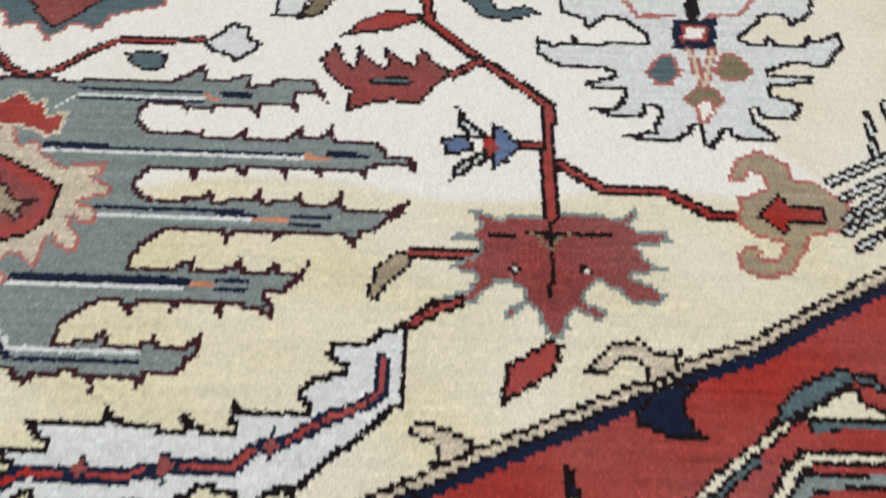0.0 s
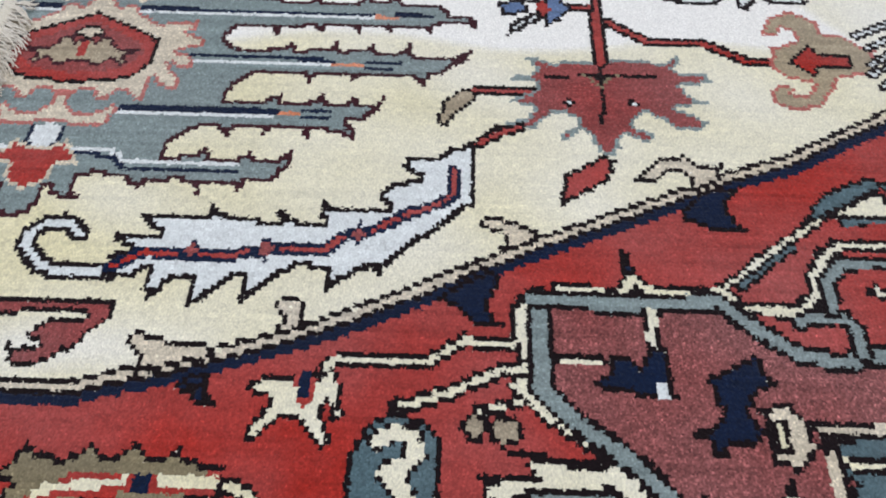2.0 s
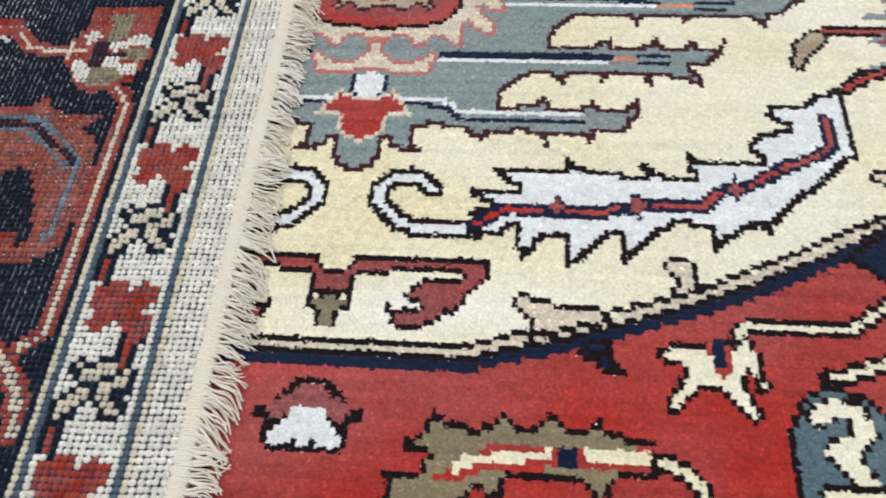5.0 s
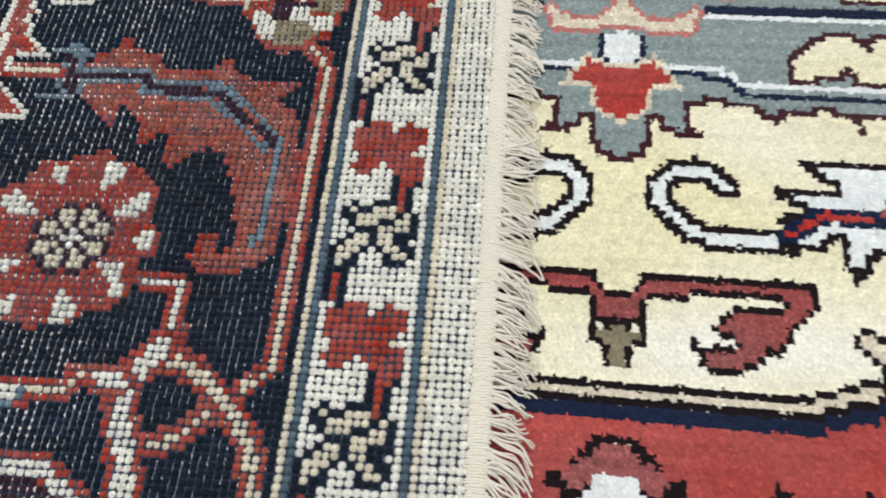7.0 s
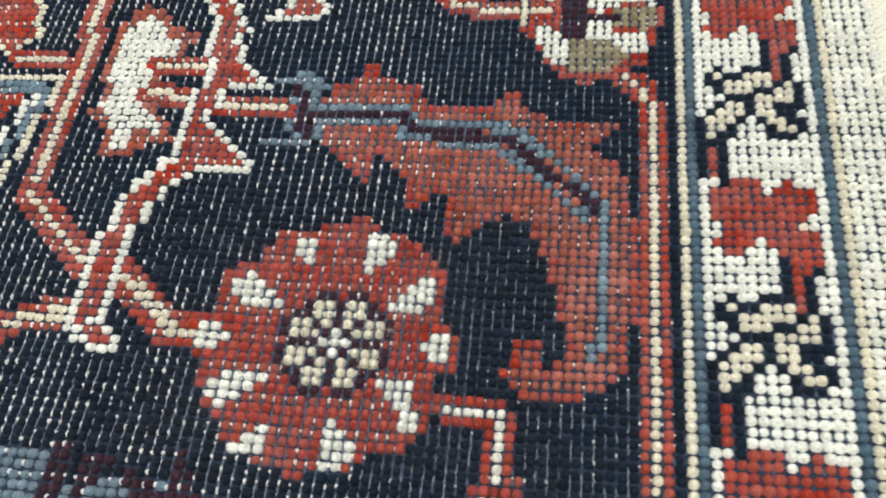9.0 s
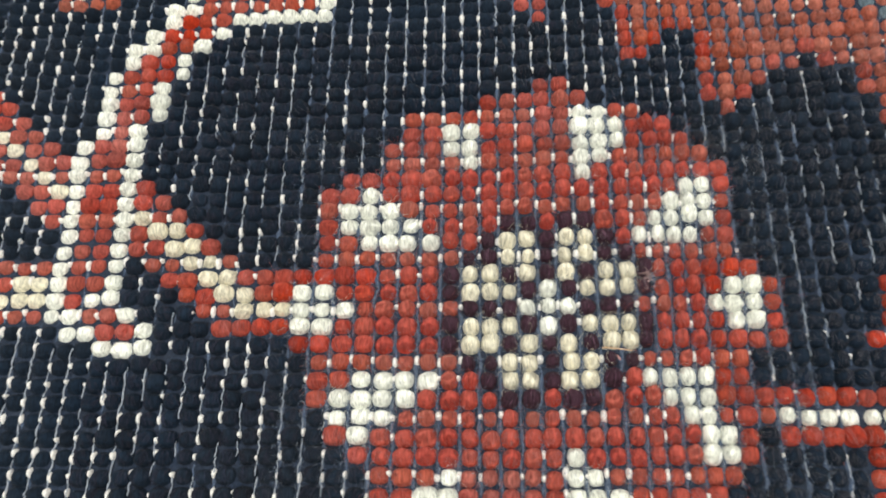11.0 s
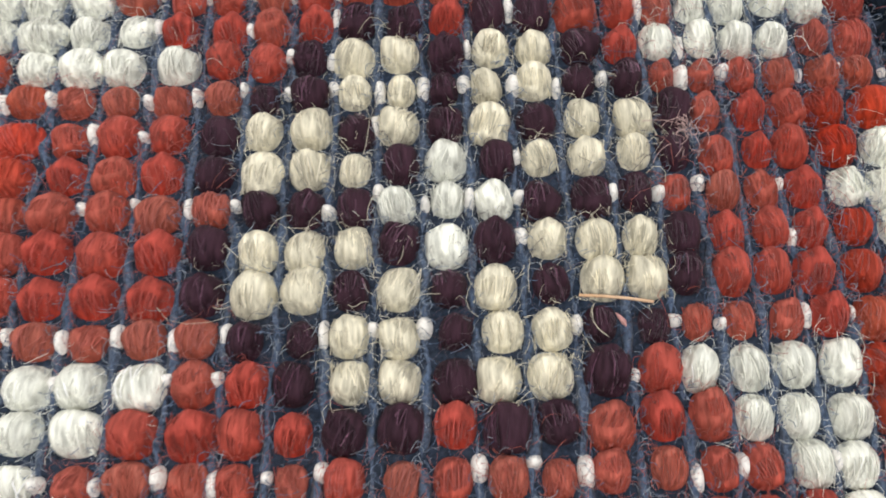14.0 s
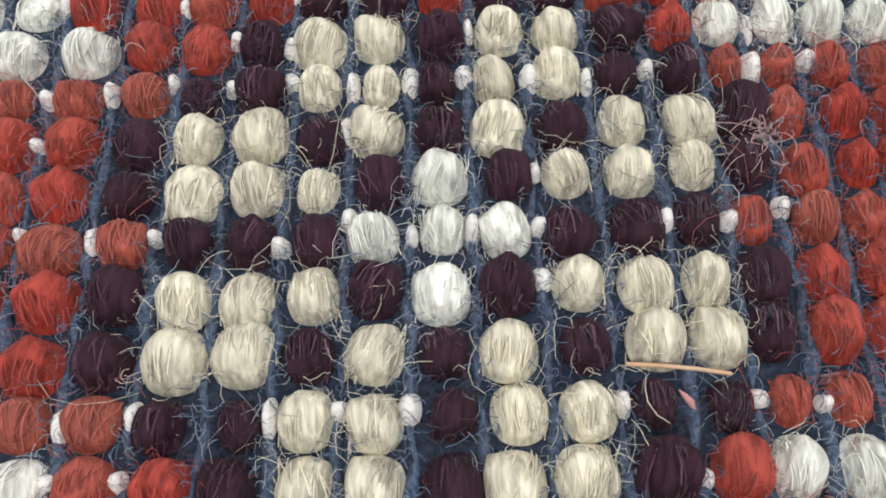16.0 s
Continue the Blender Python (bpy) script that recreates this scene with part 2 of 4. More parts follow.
front.line('O', 3.2, '', 0, [(167, 346), (184, 344)])
front.line('N', 3.2, '', 0, [(187, 348), (209, 348)])
front.line('N', 2.6, '', 0, [(187, 342), (204, 342)])
front.line('N', 3.4, '', 0, [(27, 399), (188, 397)])
front.line('H', 3, '', 0, [(28, 395), (188, 393)])
front.line('O', 3.2, '', 0, [(190, 396), (204, 395)])
front.line('N', 5, '', 0, [(205, 399), (228, 397)])
front.line('H', 3, '', 0, [(25, 431), (38, 445), (116, 444)])
front.line('N', 3, '', 0, [(37, 450), (115, 449)])
front.line('N', 2.7, '', 0, [(40, 441), (117, 440)])
front.line('O', 3.2, '', 0, [(117, 446), (127, 444)])
front.line('N', 4.5, '', 0, [(128, 449), (146, 448)])
front.motif = 'axis_palmette'
front.fill('B', 'Q', [(-31, 410), (5, 417), (11, 399), (24, 403), (29, 392), (43, 382), (54, 384), (70, 386), (69, 377), (65, 373), (76, 369), (79, 359), (70, 358), (63, 354), (73, 349), (77, 343), (74, 337), (65, 339), (58, 347), (63, 334), (71, 329), (71, 318), (65, 316), (56, 323), (52, 329), (50, 323), (50, 306), (43, 309), (38, 315), (32, 315), (30, 306), (24, 306), (16, 315), (3, 312), (-14, 310)])
front.fill('B', 'Q', [(-5, 313), (-3, 286), (11, 284), (30, 282), (35, 288), (38, 300), (32, 303), (29, 296), (12, 295), (7, 298), (5, 312)])
front.fill('R', 'K', [(-14, 392), (-1, 394), (16, 384), (33, 376), (47, 366), (50, 362), (49, 345), (44, 333), (35, 326), (25, 323), (11, 322), (-7, 320)])
front.fill('M', '', [(-10, 379), (3, 382), (16, 374), (37, 361), (40, 353), (36, 341), (25, 334), (8, 331), (-8, 330)])
front.fill('U', 'J', [(-7, 368), (7, 362), (9, 370), (16, 366), (22, 356), (37, 356), (37, 351), (27, 350), (33, 342), (28, 339), (21, 346), (14, 337), (5, 341), (-6, 339)])
front.fill('B', 'K', [(-12, 370), (-10, 377), (4, 378), (11, 371), (2, 364)])
front.fill('R', '', [(-7, 362), (2, 360), (4, 348), (-4, 345)])
front.motif = 'tulip'
front.fill('H', '', [(-1, 287), (10, 279), (10, 266), (-1, 264), (-8, 274)])
front.fill('N', '', [(7, 285), (12, 283), (12, 270), (7, 264), (5, 267), (8, 271)])
front.fill('R', 'B', [(-5, 258), (-1, 264), (7, 265), (14, 271), (25, 258), (26, 250), (15, 251), (12, 238), (1, 231), (-6, 231)])
front.motif = 'scroll_leaf'
front.line('H', 6.2, 'K', 11.6, [(77, 178), (60, 175), (40, 175), (27, 179), (18, 189), (16, 197), (18, 203), (23, 208), (31, 209), (38, 206), (43, 200)])
front.fill('H', 'K', [(60, 200), (90, 202), (80, 206), (73, 216), (86, 215), (110, 215), (111, 227), (119, 218), (151, 213), (147, 225), (160, 215), (178, 212), (172, 217), (173, 233), (179, 226), (210, 226), (203, 233), (208, 240), (212, 244), (232, 251), (221, 252), (217, 258), (221, 266), (236, 266), (245, 275), (259, 276), (258, 258), (258, 229), (237, 209), (221, 194), (207, 177), (206, 186), (182, 168), (181, 182), (166, 183), (155, 175), (139, 159), (138, 176), (132, 174), (112, 154), (109, 174), (102, 173), (89, 156), (85, 179), (75, 172), (60, 172), (66, 180), (62, 187), (74, 192), (62, 196)])
front.line('R', 3, 'N', 8.5, [(67, 179), (82, 190), (106, 189), (126, 188), (144, 193), (177, 193), (187, 204), (202, 208), (221, 221), (240, 230), (247, 237), (246, 255)])
front.fill('N', '', [(137, 192), (143, 196), (145, 205), (149, 198), (155, 195), (149, 190), (146, 182), (143, 189)])
front.fill('M', '', [(142, 193), (146, 200), (151, 194), (146, 187)])
front.fill('N', '', [(100, 189), (104, 194), (105, 201), (109, 195), (114, 192), (109, 187), (108, 182), (104, 186)])
front.fill('M', '', [(103, 190), (106, 196), (110, 191), (107, 186)])
front.fill('N', '', [(188, 205), (193, 210), (196, 216), (198, 211), (203, 208), (198, 203), (196, 199), (193, 202)])
front.fill('M', '', [(192, 206), (196, 211), (200, 207), (195, 202)])
front.line('R', 2.8, 'K', 8, [(258, 276), (274, 290), (292, 297)])
front.fill('U', 'K', [(234, 296), (240, 317), (251, 327), (265, 326), (257, 314), (247, 304), (241, 291)])
front.line('R', 3, 'K', 8, [(259, 324), (299, 324)])
front.motif = 'forked_leaf'
front.fill('M', 'K', [(-4, 148), (5, 149), (8, 155), (9, 159), (76, 159), (76, 147), (71, 143), (65, 135), (59, 128), (53, 124), (47, 119), (34, 118), (30, 122), (26, 131), (40, 129), (47, 133), (37, 133), (35, 137), (40, 140), (41, 144), (49, 147), (60, 147), (63, 150), (11, 147), (10, 144), (11, 133), (-1, 135)])
front.fill('K', '', [(-12, 130), (-6, 131), (-5, 135), (3, 136), (6, 132), (12, 131), (12, 127), (6, 125), (6, 119), (4, 116), (0, 117), (-3, 122), (-9, 124)])
front.fill('T', '', [(-7, 127), (-3, 133), (-1, 136), (2, 133), (10, 129), (4, 127), (3, 118), (1, 119), (-1, 126)])
front.motif = 'arch_border'
front.line('N', 8, '', 0, [(-49.6, 101.6), (-27.6, 100.6), (18.4, 100.6), (68.4, 100.6), (83.4, 106.6), (114.4, 114.6), (148.4, 126.6), (175.4, 136.6), (202.4, 148.6), (230.4, 162.6), (260.4, 178.6), (290.4, 194.6), (395.4, 243.6), (413.4, 252.6), (448.4, 265.6), (487.4, 289.6), (515.4, 305.6), (562.4, 332.6)])
front.line('B', 5.2, '', 0, [(-49, 107), (-27, 107), (19, 106), (68, 107), (82, 112), (113, 120), (146, 132), (173, 142), (200, 154), (228, 168), (257, 184), (288, 200), (393, 249), (411, 258), (446, 271), (484, 295), (512, 310), (560, 338)])
front.line('K', 2.4, '', 0, [(-48.3, 104.4), (-26.3, 104.4), (19.7, 103.4), (68.7, 104.4), (82.7, 109.4), (113.7, 117.4), (146.7, 129.4), (173.7, 139.4), (200.7, 151.4), (228.7, 165.4), (257.7, 181.4), (288.7, 197.4), (393.7, 246.4), (411.7, 255.4), (446.7, 268.4), (484.7, 292.4), (512.7, 307.4), (560.7, 335.4)])
front.line('K', 2.8, '', 0, [(-49, 111), (-27, 111), (19, 110), (68, 111), (81, 116), (111, 124), (145, 136), (171, 145), (198, 158), (226, 172), (255, 187), (286, 203), (391, 252), (409, 261), (444, 275), (483, 298), (510, 314), (558, 341)])
front.fill('N', 'K', [(114, 109), (124, 119), (133, 117), (133, 107), (138, 100), (129, 99), (124, 106)])
front.fill('N', 'K', [(373, 225), (390, 246), (413, 250), (401, 236), (405, 223), (412, 215), (392, 216)])
front.fill('N', 'K', [(239, 166), (267, 185), (274, 178), (267, 165), (269, 155), (278, 150), (261, 150), (252, 159)])
front.fill('N', 'K', [(121, 110), (127, 114), (131, 111), (132, 103), (136, 100), (129, 100)])
front.fill('B', 'K', [(160, 139), (161, 152), (155, 157), (159, 164), (169, 163), (174, 156), (173, 144)])
front.fill('B', 'K', [(94, 115), (96, 123), (86, 133), (85, 138), (93, 140), (106, 136), (126, 135), (133, 127), (114, 121)])
front.fill('B', 'K', [(273, 196), (277, 209), (260, 215), (268, 222), (282, 219), (294, 209), (290, 202)])
front.fill('B', 'K', [(350, 253), (359, 259), (367, 271), (383, 273), (389, 265), (405, 267), (402, 254), (383, 244), (384, 255), (379, 261), (371, 260), (365, 252), (355, 250)])
front.fill('B', 'K', [(273, 196), (276, 208), (260, 216), (267, 222), (282, 219), (296, 211), (291, 203)])
front.motif = 'field_blossom'
front.fill('K', '', [(-17, 72), (-12, 77), (-10, 83), (-5, 84), (0, 91), (6, 91), (11, 86), (16, 83), (17, 78), (25, 77), (25, 71), (19, 71), (17, 65), (19, 61), (15, 57), (5, 57), (-4, 55), (-10, 57), (-11, 65), (-14, 70)])
front.fill('M', '', [(-14, 71), (-9, 80), (-4, 86), (4, 88), (9, 84), (15, 80), (21, 73), (11, 72), (7, 78), (-2, 78), (-5, 72), (-10, 70)])
front.fill('H', '', [(-2, 77), (7, 77), (10, 71), (14, 68), (16, 62), (14, 60), (6, 60), (3, 63), (1, 60), (-4, 58), (-9, 60), (-9, 65), (-6, 70)])
front.fill('T', 'K', [(40, 62), (50, 67), (53, 74), (54, 83), (59, 75), (74, 72), (82, 74), (83, 83), (90, 74), (99, 73), (104, 79), (109, 79), (111, 73), (121, 73), (125, 80), (128, 74), (149, 70), (150, 64), (149, 55), (134, 53), (123, 40), (120, 49), (101, 52), (88, 50), (84, 41), (75, 45), (66, 35), (46, 32), (31, 32), (40, 42), (34, 50), (50, 52), (54, 58)])
front.fill('R', '', [(56, 49), (71, 59), (80, 64), (148, 67), (148, 58), (115, 56), (76, 53), (67, 48)])
front.fill('W', '', [(62, 50), (68, 59), (105, 64), (105, 59), (74, 56)])
front.fill('N', '', [(108, 64), (116, 64), (116, 58), (109, 58)])
front.fill('W', '', [(119, 64), (147, 64), (147, 58), (120, 59)])
front.line('W', 3.4, 'K', 8.5, [(150, 61), (160, 58), (167, 48), (170, 34)])
front.fill('W', 'K', [(152, 113), (160, 118), (172, 118), (175, 112), (182, 115), (184, 120), (191, 122), (197, 113), (199, 96), (193, 95), (190, 103), (188, 102), (195, 83), (190, 81), (177, 94), (169, 95), (160, 85), (155, 82), (155, 91), (163, 102), (160, 107), (153, 105)])
front.fill('R', '', [(173, 118), (185, 118), (182, 102), (180, 100), (175, 105)])
front.fill('N', '', [(176, 120), (182, 120), (180, 107), (176, 107)])
front.line('W', 3, 'K', 8.2, [(186, 120), (190, 126), (196, 128), (217, 127), (236, 127), (245, 133), (255, 141), (263, 140), (283, 139)])
front.fill('S', 'K', [(200, 29), (203, 78), (210, 93), (224, 102), (236, 96), (246, 86), (247, 70), (242, 32)])
front.line('W', 7, 'K', 10.5, [(216, 85), (224, 90), (232, 88), (234, 79), (229, 73), (220, 70), (228, 63), (231, 57)])
front.line('W', 10, 'K', 15, [(218, 49), (237, 50)])
front.fill('U', 'K', [(254, 97), (261, 102), (268, 98), (264, 86), (256, 85)])
front.fill('U', 'K', [(267, 97), (275, 102), (283, 98), (283, 88), (274, 84), (268, 87)])
front.line('W', 2.6, 'K', 7, [(262, 102), (271, 104), (284, 108)])
front.motif = 'rose_medallion'
front.fill('D', '', [(298, 164), (384, 168), (396, 153), (417, 140), (440, 133), (469, 139), (537, 148), (497, 41), (364, 36), (350, 60), (339, 70), (319, 86), (297, 108)])
front.line('W', 4.6, 'K', 10, [(304, 173), (337, 171), (342, 182), (350, 175), (362, 173), (389, 175), (398, 165), (427, 164), (439, 175), (439, 186), (449, 202), (460, 209), (499, 209)])
front.line('W', 5.5, 'K', 11, [(285, 164), (284, 145), (289, 126), (282, 116), (294, 103), (309, 92), (324, 82), (335, 77)])
front.line('W', 3.6, 'K', 9, [(224, 103), (249, 111), (273, 124), (285, 126)])
front.fill('W', 'K', [(259, 41), (261, 53), (267, 57), (265, 63), (264, 67), (274, 70), (290, 70), (286, 73), (283, 77), (290, 79), (302, 79), (304, 76), (321, 77), (318, 81), (323, 83), (330, 79), (338, 72), (348, 62), (343, 55), (331, 56), (323, 64), (285, 62), (280, 59), (272, 51), (269, 41)])
front.line('K', 3, '', 0, [(278, 81), (290, 80), (302, 79), (320, 77)])
front.line('K', 3, '', 0, [(263, 71), (276, 71), (291, 71)])
front.line('G', 4.5, 'K', 10, [(270, 39), (280, 54), (287, 59), (321, 60), (326, 56), (333, 52), (346, 52), (364, 59)])
front.line('G', 7, 'K', 12.5, [(292, 169), (293, 114), (307, 99), (327, 84), (339, 73), (349, 60), (359, 38)])
front.line('G', 7, 'K', 12.5, [(290, 167), (340, 165), (386, 169), (397, 158), (410, 147), (423, 138), (443, 135), (455, 138), (479, 143)])
front.line('G', 5, 'K', 10, [(426, 157), (431, 161), (449, 162), (454, 155), (454, 140)])
front.line('G', 5, 'K', 10, [(444, 165), (446, 184), (456, 196), (495, 198)])
front.fill('W', 'K', [(462, 179), (470, 183), (490, 179), (487, 170), (470, 173)])
front.fill('N', 'K', [(338, 201), (341, 200), (346, 186), (339, 182)])
front.fill('S', 'K', [(436, 218), (460, 248), (484, 259), (503, 257), (509, 244), (491, 250), (463, 232)])
front.fill('W', 'K', [(447, 225), (465, 235), (484, 247), (493, 248), (495, 239), (507, 235), (505, 229), (473, 229)])
front.line('S', 4, 'K', 7, [(465, 224), (479, 227), (504, 227)])
front.line('S', 3, 'K', 7, [(400, 179), (416, 194), (432, 206)])
front.line('W', 2.4, 'K', 6.5, [(393, 180), (403, 187), (414, 198), (430, 210), (443, 219), (452, 226)])
front.line('W', 5, 'K', 9, [(351, 161), (349, 144)])
front.line('W', 2.6, 'K', 6.5, [(303, 131), (323, 131)])
front.fill('N', 'K', [(315, 117), (322, 122), (328, 124), (325, 133), (337, 135), (343, 129), (346, 141), (357, 142), (356, 122), (358, 112), (343, 112), (333, 114)])
front.fill('H', '', [(348, 119), (354, 119), (354, 113), (349, 113)])
front.fill('N', 'K', [(373, 124), (384, 129), (400, 138), (402, 129), (409, 121), (396, 117), (391, 105), (397, 96), (393, 90), (378, 88), (378, 82), (371, 82), (369, 90), (360, 94), (373, 98), (377, 105), (376, 116)])
front.fill('B', 'K', [(394, 108), (411, 112), (419, 100), (420, 89), (409, 78), (395, 79), (398, 88), (398, 100)])
front.fill('W', 'K', [(400, 102), (408, 102), (409, 85), (400, 85)])
front.fill('S', 'K', [(420, 95), (471, 97), (456, 49), (426, 48), (431, 73), (420, 84)])
front.line('B', 4, 'K', 9, [(423, 99), (472, 100)])
front.line('W', 3, 'K', 8, [(430, 83), (445, 80), (466, 83)])
front.line('B', 5, 'K', 10, [(425, 86), (425, 73), (425, 53)])
front.fill('W', 'K', [(399, 67), (404, 75), (406, 67), (408, 52), (394, 52)])
front.motif = 'rust_palmette'
front.fill('M', 'G', [(340, 357), (370, 357), (382, 356), (391, 365), (393, 356), (384, 350), (394, 346), (406, 347), (411, 337), (396, 336), (389, 334), (396, 322), (404, 319), (390, 315), (380, 315), (402, 302), (397, 294), (384, 294), (374, 302), (364, 309), (358, 304), (355, 296), (368, 289), (362, 283), (350, 289), (347, 286), (343, 272), (337, 269), (332, 276), (329, 286), (325, 293), (312, 282), (309, 288), (323, 296), (320, 303), (308, 307), (294, 291), (281, 290), (278, 296), (292, 302), (294, 310), (278, 317), (293, 323), (300, 333), (277, 337), (290, 341), (299, 343), (294, 353), (291, 360), (307, 353)])
front.line('K', 2.6, '', 0, [(304, 340), (374, 343)])
front.line('K', 2.8, '', 0, [(340, 351), (337, 297)])
front.line('K', 6, '', 0, [(335, 342), (343, 342)])
front.line('T', 2, '', 0, [(327, 342), (333, 338), (338, 330), (344, 339), (351, 343)])
front.line('H', 2.6, 'K', 6.2, [(317, 316), (318, 316)])
front.line('H', 2.6, 'K', 6.2, [(357, 317), (358, 317)])
front.motif = 'red_stem'
front.line('R', 4.2, 'K', 10, [(340, 355), (341, 415), (343, 447), (328, 463), (296, 493), (262, 530), (257, 580)])
front.line('R', 4, 'K', 9.5, [(347, 397), (373, 377), (411, 376), (436, 360), (459, 359)])
front.line('R', 3.6, 'K', 9, [(299, 490), (279, 474)])
front.line('R', 3.6, 'K', 9, [(321, 412), (337, 413)])
front.motif = 'hanging_leaf'
front.fill('R', 'K', [(335, 271), (342, 267), (337, 251), (321, 240), (307, 229), (311, 255)])
front.line('R', 3, 'K', 8, [(286, 293), (273, 287), (260, 277)])
front.motif = 'crown_leaf'
front.fill('R', 'B', [(-29, 423), (-10, 432), (-4, 450), (11, 436), (17, 440), (23, 425), (35, 429), (36, 410), (27, 405), (14, 411), (-5, 415), (-25, 411)])
front.motif = 'hooked_bud'
front.fill('U', 'Q', [(450, 388), (457, 405), (474, 414), (490, 404), (492, 389), (504, 391), (513, 379), (524, 379), (516, 351), (493, 346), (488, 336), (475, 319), (460, 314), (447, 318), (446, 331), (455, 339), (462, 335), (458, 327), (470, 331), (475, 340), (460, 345), (451, 355), (454, 374), (467, 380), (474, 382), (471, 393), (465, 396), (462, 387)])
front.fill('R', 'K', [(462, 360), (481, 379), (484, 369), (506, 371), (503, 357), (482, 354), (477, 346), (469, 355)])
front.motif = 'carnation'
front.fill('V', 'K', [(305, 430), (316, 425), (324, 410), (314, 396), (304, 390), (306, 409)])
front.fill('V', 'K', [(273, 416), (292, 420), (294, 405), (276, 401)])
front.fill('H', 'K', [(282, 446), (292, 432), (302, 422), (306, 415), (295, 415), (283, 427)])
front.fill('H', 'K', [(279, 379), (282, 394), (301, 407), (306, 401), (291, 388)])
front.fill('R', '', [(298, 413), (304, 419), (310, 410), (304, 402)])
front.motif = 'rust_leaf'
front.fill('M', 'K', [(189, 487), (200, 505), (207, 484), (214, 480), (213, 502), (227, 484), (234, 480), (233, 501), (244, 488), (254, 483), (256, 504), (268, 486), (280, 477), (272, 467), (258, 445), (239, 447), (225, 443), (211, 435), (212, 456), (200, 465), (192, 478)])
front.line('S', 3.5, 'K', 7, [(228, 466), (249, 467)])
front.fill('R', 'K', [(200, 510), (214, 529), (229, 540), (257, 539), (256, 529), (235, 518)])
front.fill('H', 'K', [(106, 498), (115, 508), (123, 521), (137, 516), (138, 507), (148, 500), (143, 489), (132, 480), (124, 486), (111, 491)])
front.line('R', 2.6, 'K', 8, [(3, 460), (16, 467), (30, 483), (49, 498), (72, 499), (107, 501)])
front.line('R', 4, 'K', 9, [(-4, 457), (-7, 510)])
front.fill('S', 'K', [(57, 484), (63, 488), (86, 487), (87, 476), (83, 468), (72, 468), (63, 475)])
front.fill('S', 'Q', [(-62, 516), (-37, 512), (0, 494), (14, 513), (29, 507), (36, 512), (37, 523), (73, 536), (69, 569), (-78, 561)])
front.fill('M', 'K', [(-68, 532), (-43, 529), (-2, 507), (15, 524), (30, 544), (28, 567), (-78, 561)])
front.line('R', 3, 'K', 8, [(-42, 460), (-22, 466), (-4, 458)])
front.motif = 'white_rosette'
front.fill('H', '', [(337, 519), (348, 510), (361, 512), (363, 521), (370, 511), (390, 514), (414, 514), (417, 520), (408, 532), (393, 542), (375, 526), (372, 537), (356, 545), (355, 599), (463, 606), (435, 427), (426, 420), (402, 418), (387, 424), (409, 428), (416, 447), (410, 453), (405, 440), (383, 439), (369, 447), (389, 450), (394, 464), (376, 465), (365, 471), (391, 480), (380, 487), (352, 486), (338, 497)])
front.fill('H', '', [(461, 605), (559, 611), (540, 549), (522, 537), (519, 549), (506, 548), (481, 520), (498, 518), (505, 529), (508, 519), (527, 519), (533, 531), (535, 522), (555, 533), (555, 515), (539, 495), (514, 497), (496, 486), (528, 486), (522, 477), (494, 472), (495, 466), (514, 458), (506, 444), (483, 441), (479, 453), (479, 439), (492, 427), (487, 422), (461, 422), (457, 433), (454, 425), (446, 412), (440, 418), (439, 434), (434, 429)])
front.outline('H', 'K', 'W')
front.fill('N', '', [(437, 541), (470, 543), (464, 510), (433, 509)])
front.fill('W', 'R', [(443, 534), (462, 535), (459, 517), (440, 516)])
front.line('B', 3, 'Q', 7.5, [(445, 507), (449, 473)])
front.line('B', 3, 'Q', 7.5, [(461, 508), (450, 473)])
front.fill('T', 'Q', [(432, 457), (443, 471), (455, 472), (462, 460), (453, 450), (442, 450)])
front.fill('W', 'Q', [(442, 458), (453, 459), (454, 449), (446, 435), (439, 439)])
front.fill('S', 'Q', [(410, 483), (422, 501), (432, 505), (437, 486), (428, 472), (418, 471)])
front.fill('T', 'Q', [(486, 487), (480, 504), (468, 507), (458, 487), (463, 476), (474, 476)])
front.line('Q', 4, '', 0, [(405, 561), (413, 543), (438, 545)])
front.line('Q', 4, '', 0, [(500, 566), (488, 549), (463, 546)])
front.line('K', 10, '', 0, [(458, 584), (452, 542)])
front.line('N', 3, 'H', 8, [(413, 575), (502, 580)])
front.motif = 'side_bud'
front.fill('S', 'K', [(282, 561), (299, 537), (319, 532), (344, 543), (332, 552), (311, 545), (304, 569)])
front.motif = 'olive_bud'
front.fill('T', 'K', [(166, 524), (179, 555), (197, 556), (185, 533)])
front.motif = 'white_bud'
front.fill('H', 'K', [(149, 528), (154, 560), (178, 562), (170, 529)])
front.motif = 'white_fan'
front.line('H', 2.2, 'K', 7, [(514, 389), (543, 405), (585, 427)])
front.line('H', 2.2, 'K', 7, [(518, 376), (546, 392), (584, 412)])
front.line('H', 2.2, 'K', 7, [(517, 360), (547, 382), (585, 402)])
front.line('H', 2.2, 'K', 7, [(514, 350), (543, 368), (580, 388)])
front.line('H', 2, 'K', 6.5, [(554, 451), (549, 413)])
front.line('H', 2, 'K', 6, [(568, 462), (565, 421)])
front.line('H', 2.2, 'K', 7, [(518, 338), (534, 349), (563, 357)])
front.code[:, :half] = front.code[:, :half - 1:-1]          # the design is the same on both sides of its axis
front.names[:, :half] = front.names[:, :half - 1:-1]
# the half under the other rug, knot by knot
under = fx <= -125
uc, ux = front.code[:, under], fx[under]
keep = fx > -125
front.code, front.names, fx = front.code[:, keep], front.names[:, keep], fx[keep]

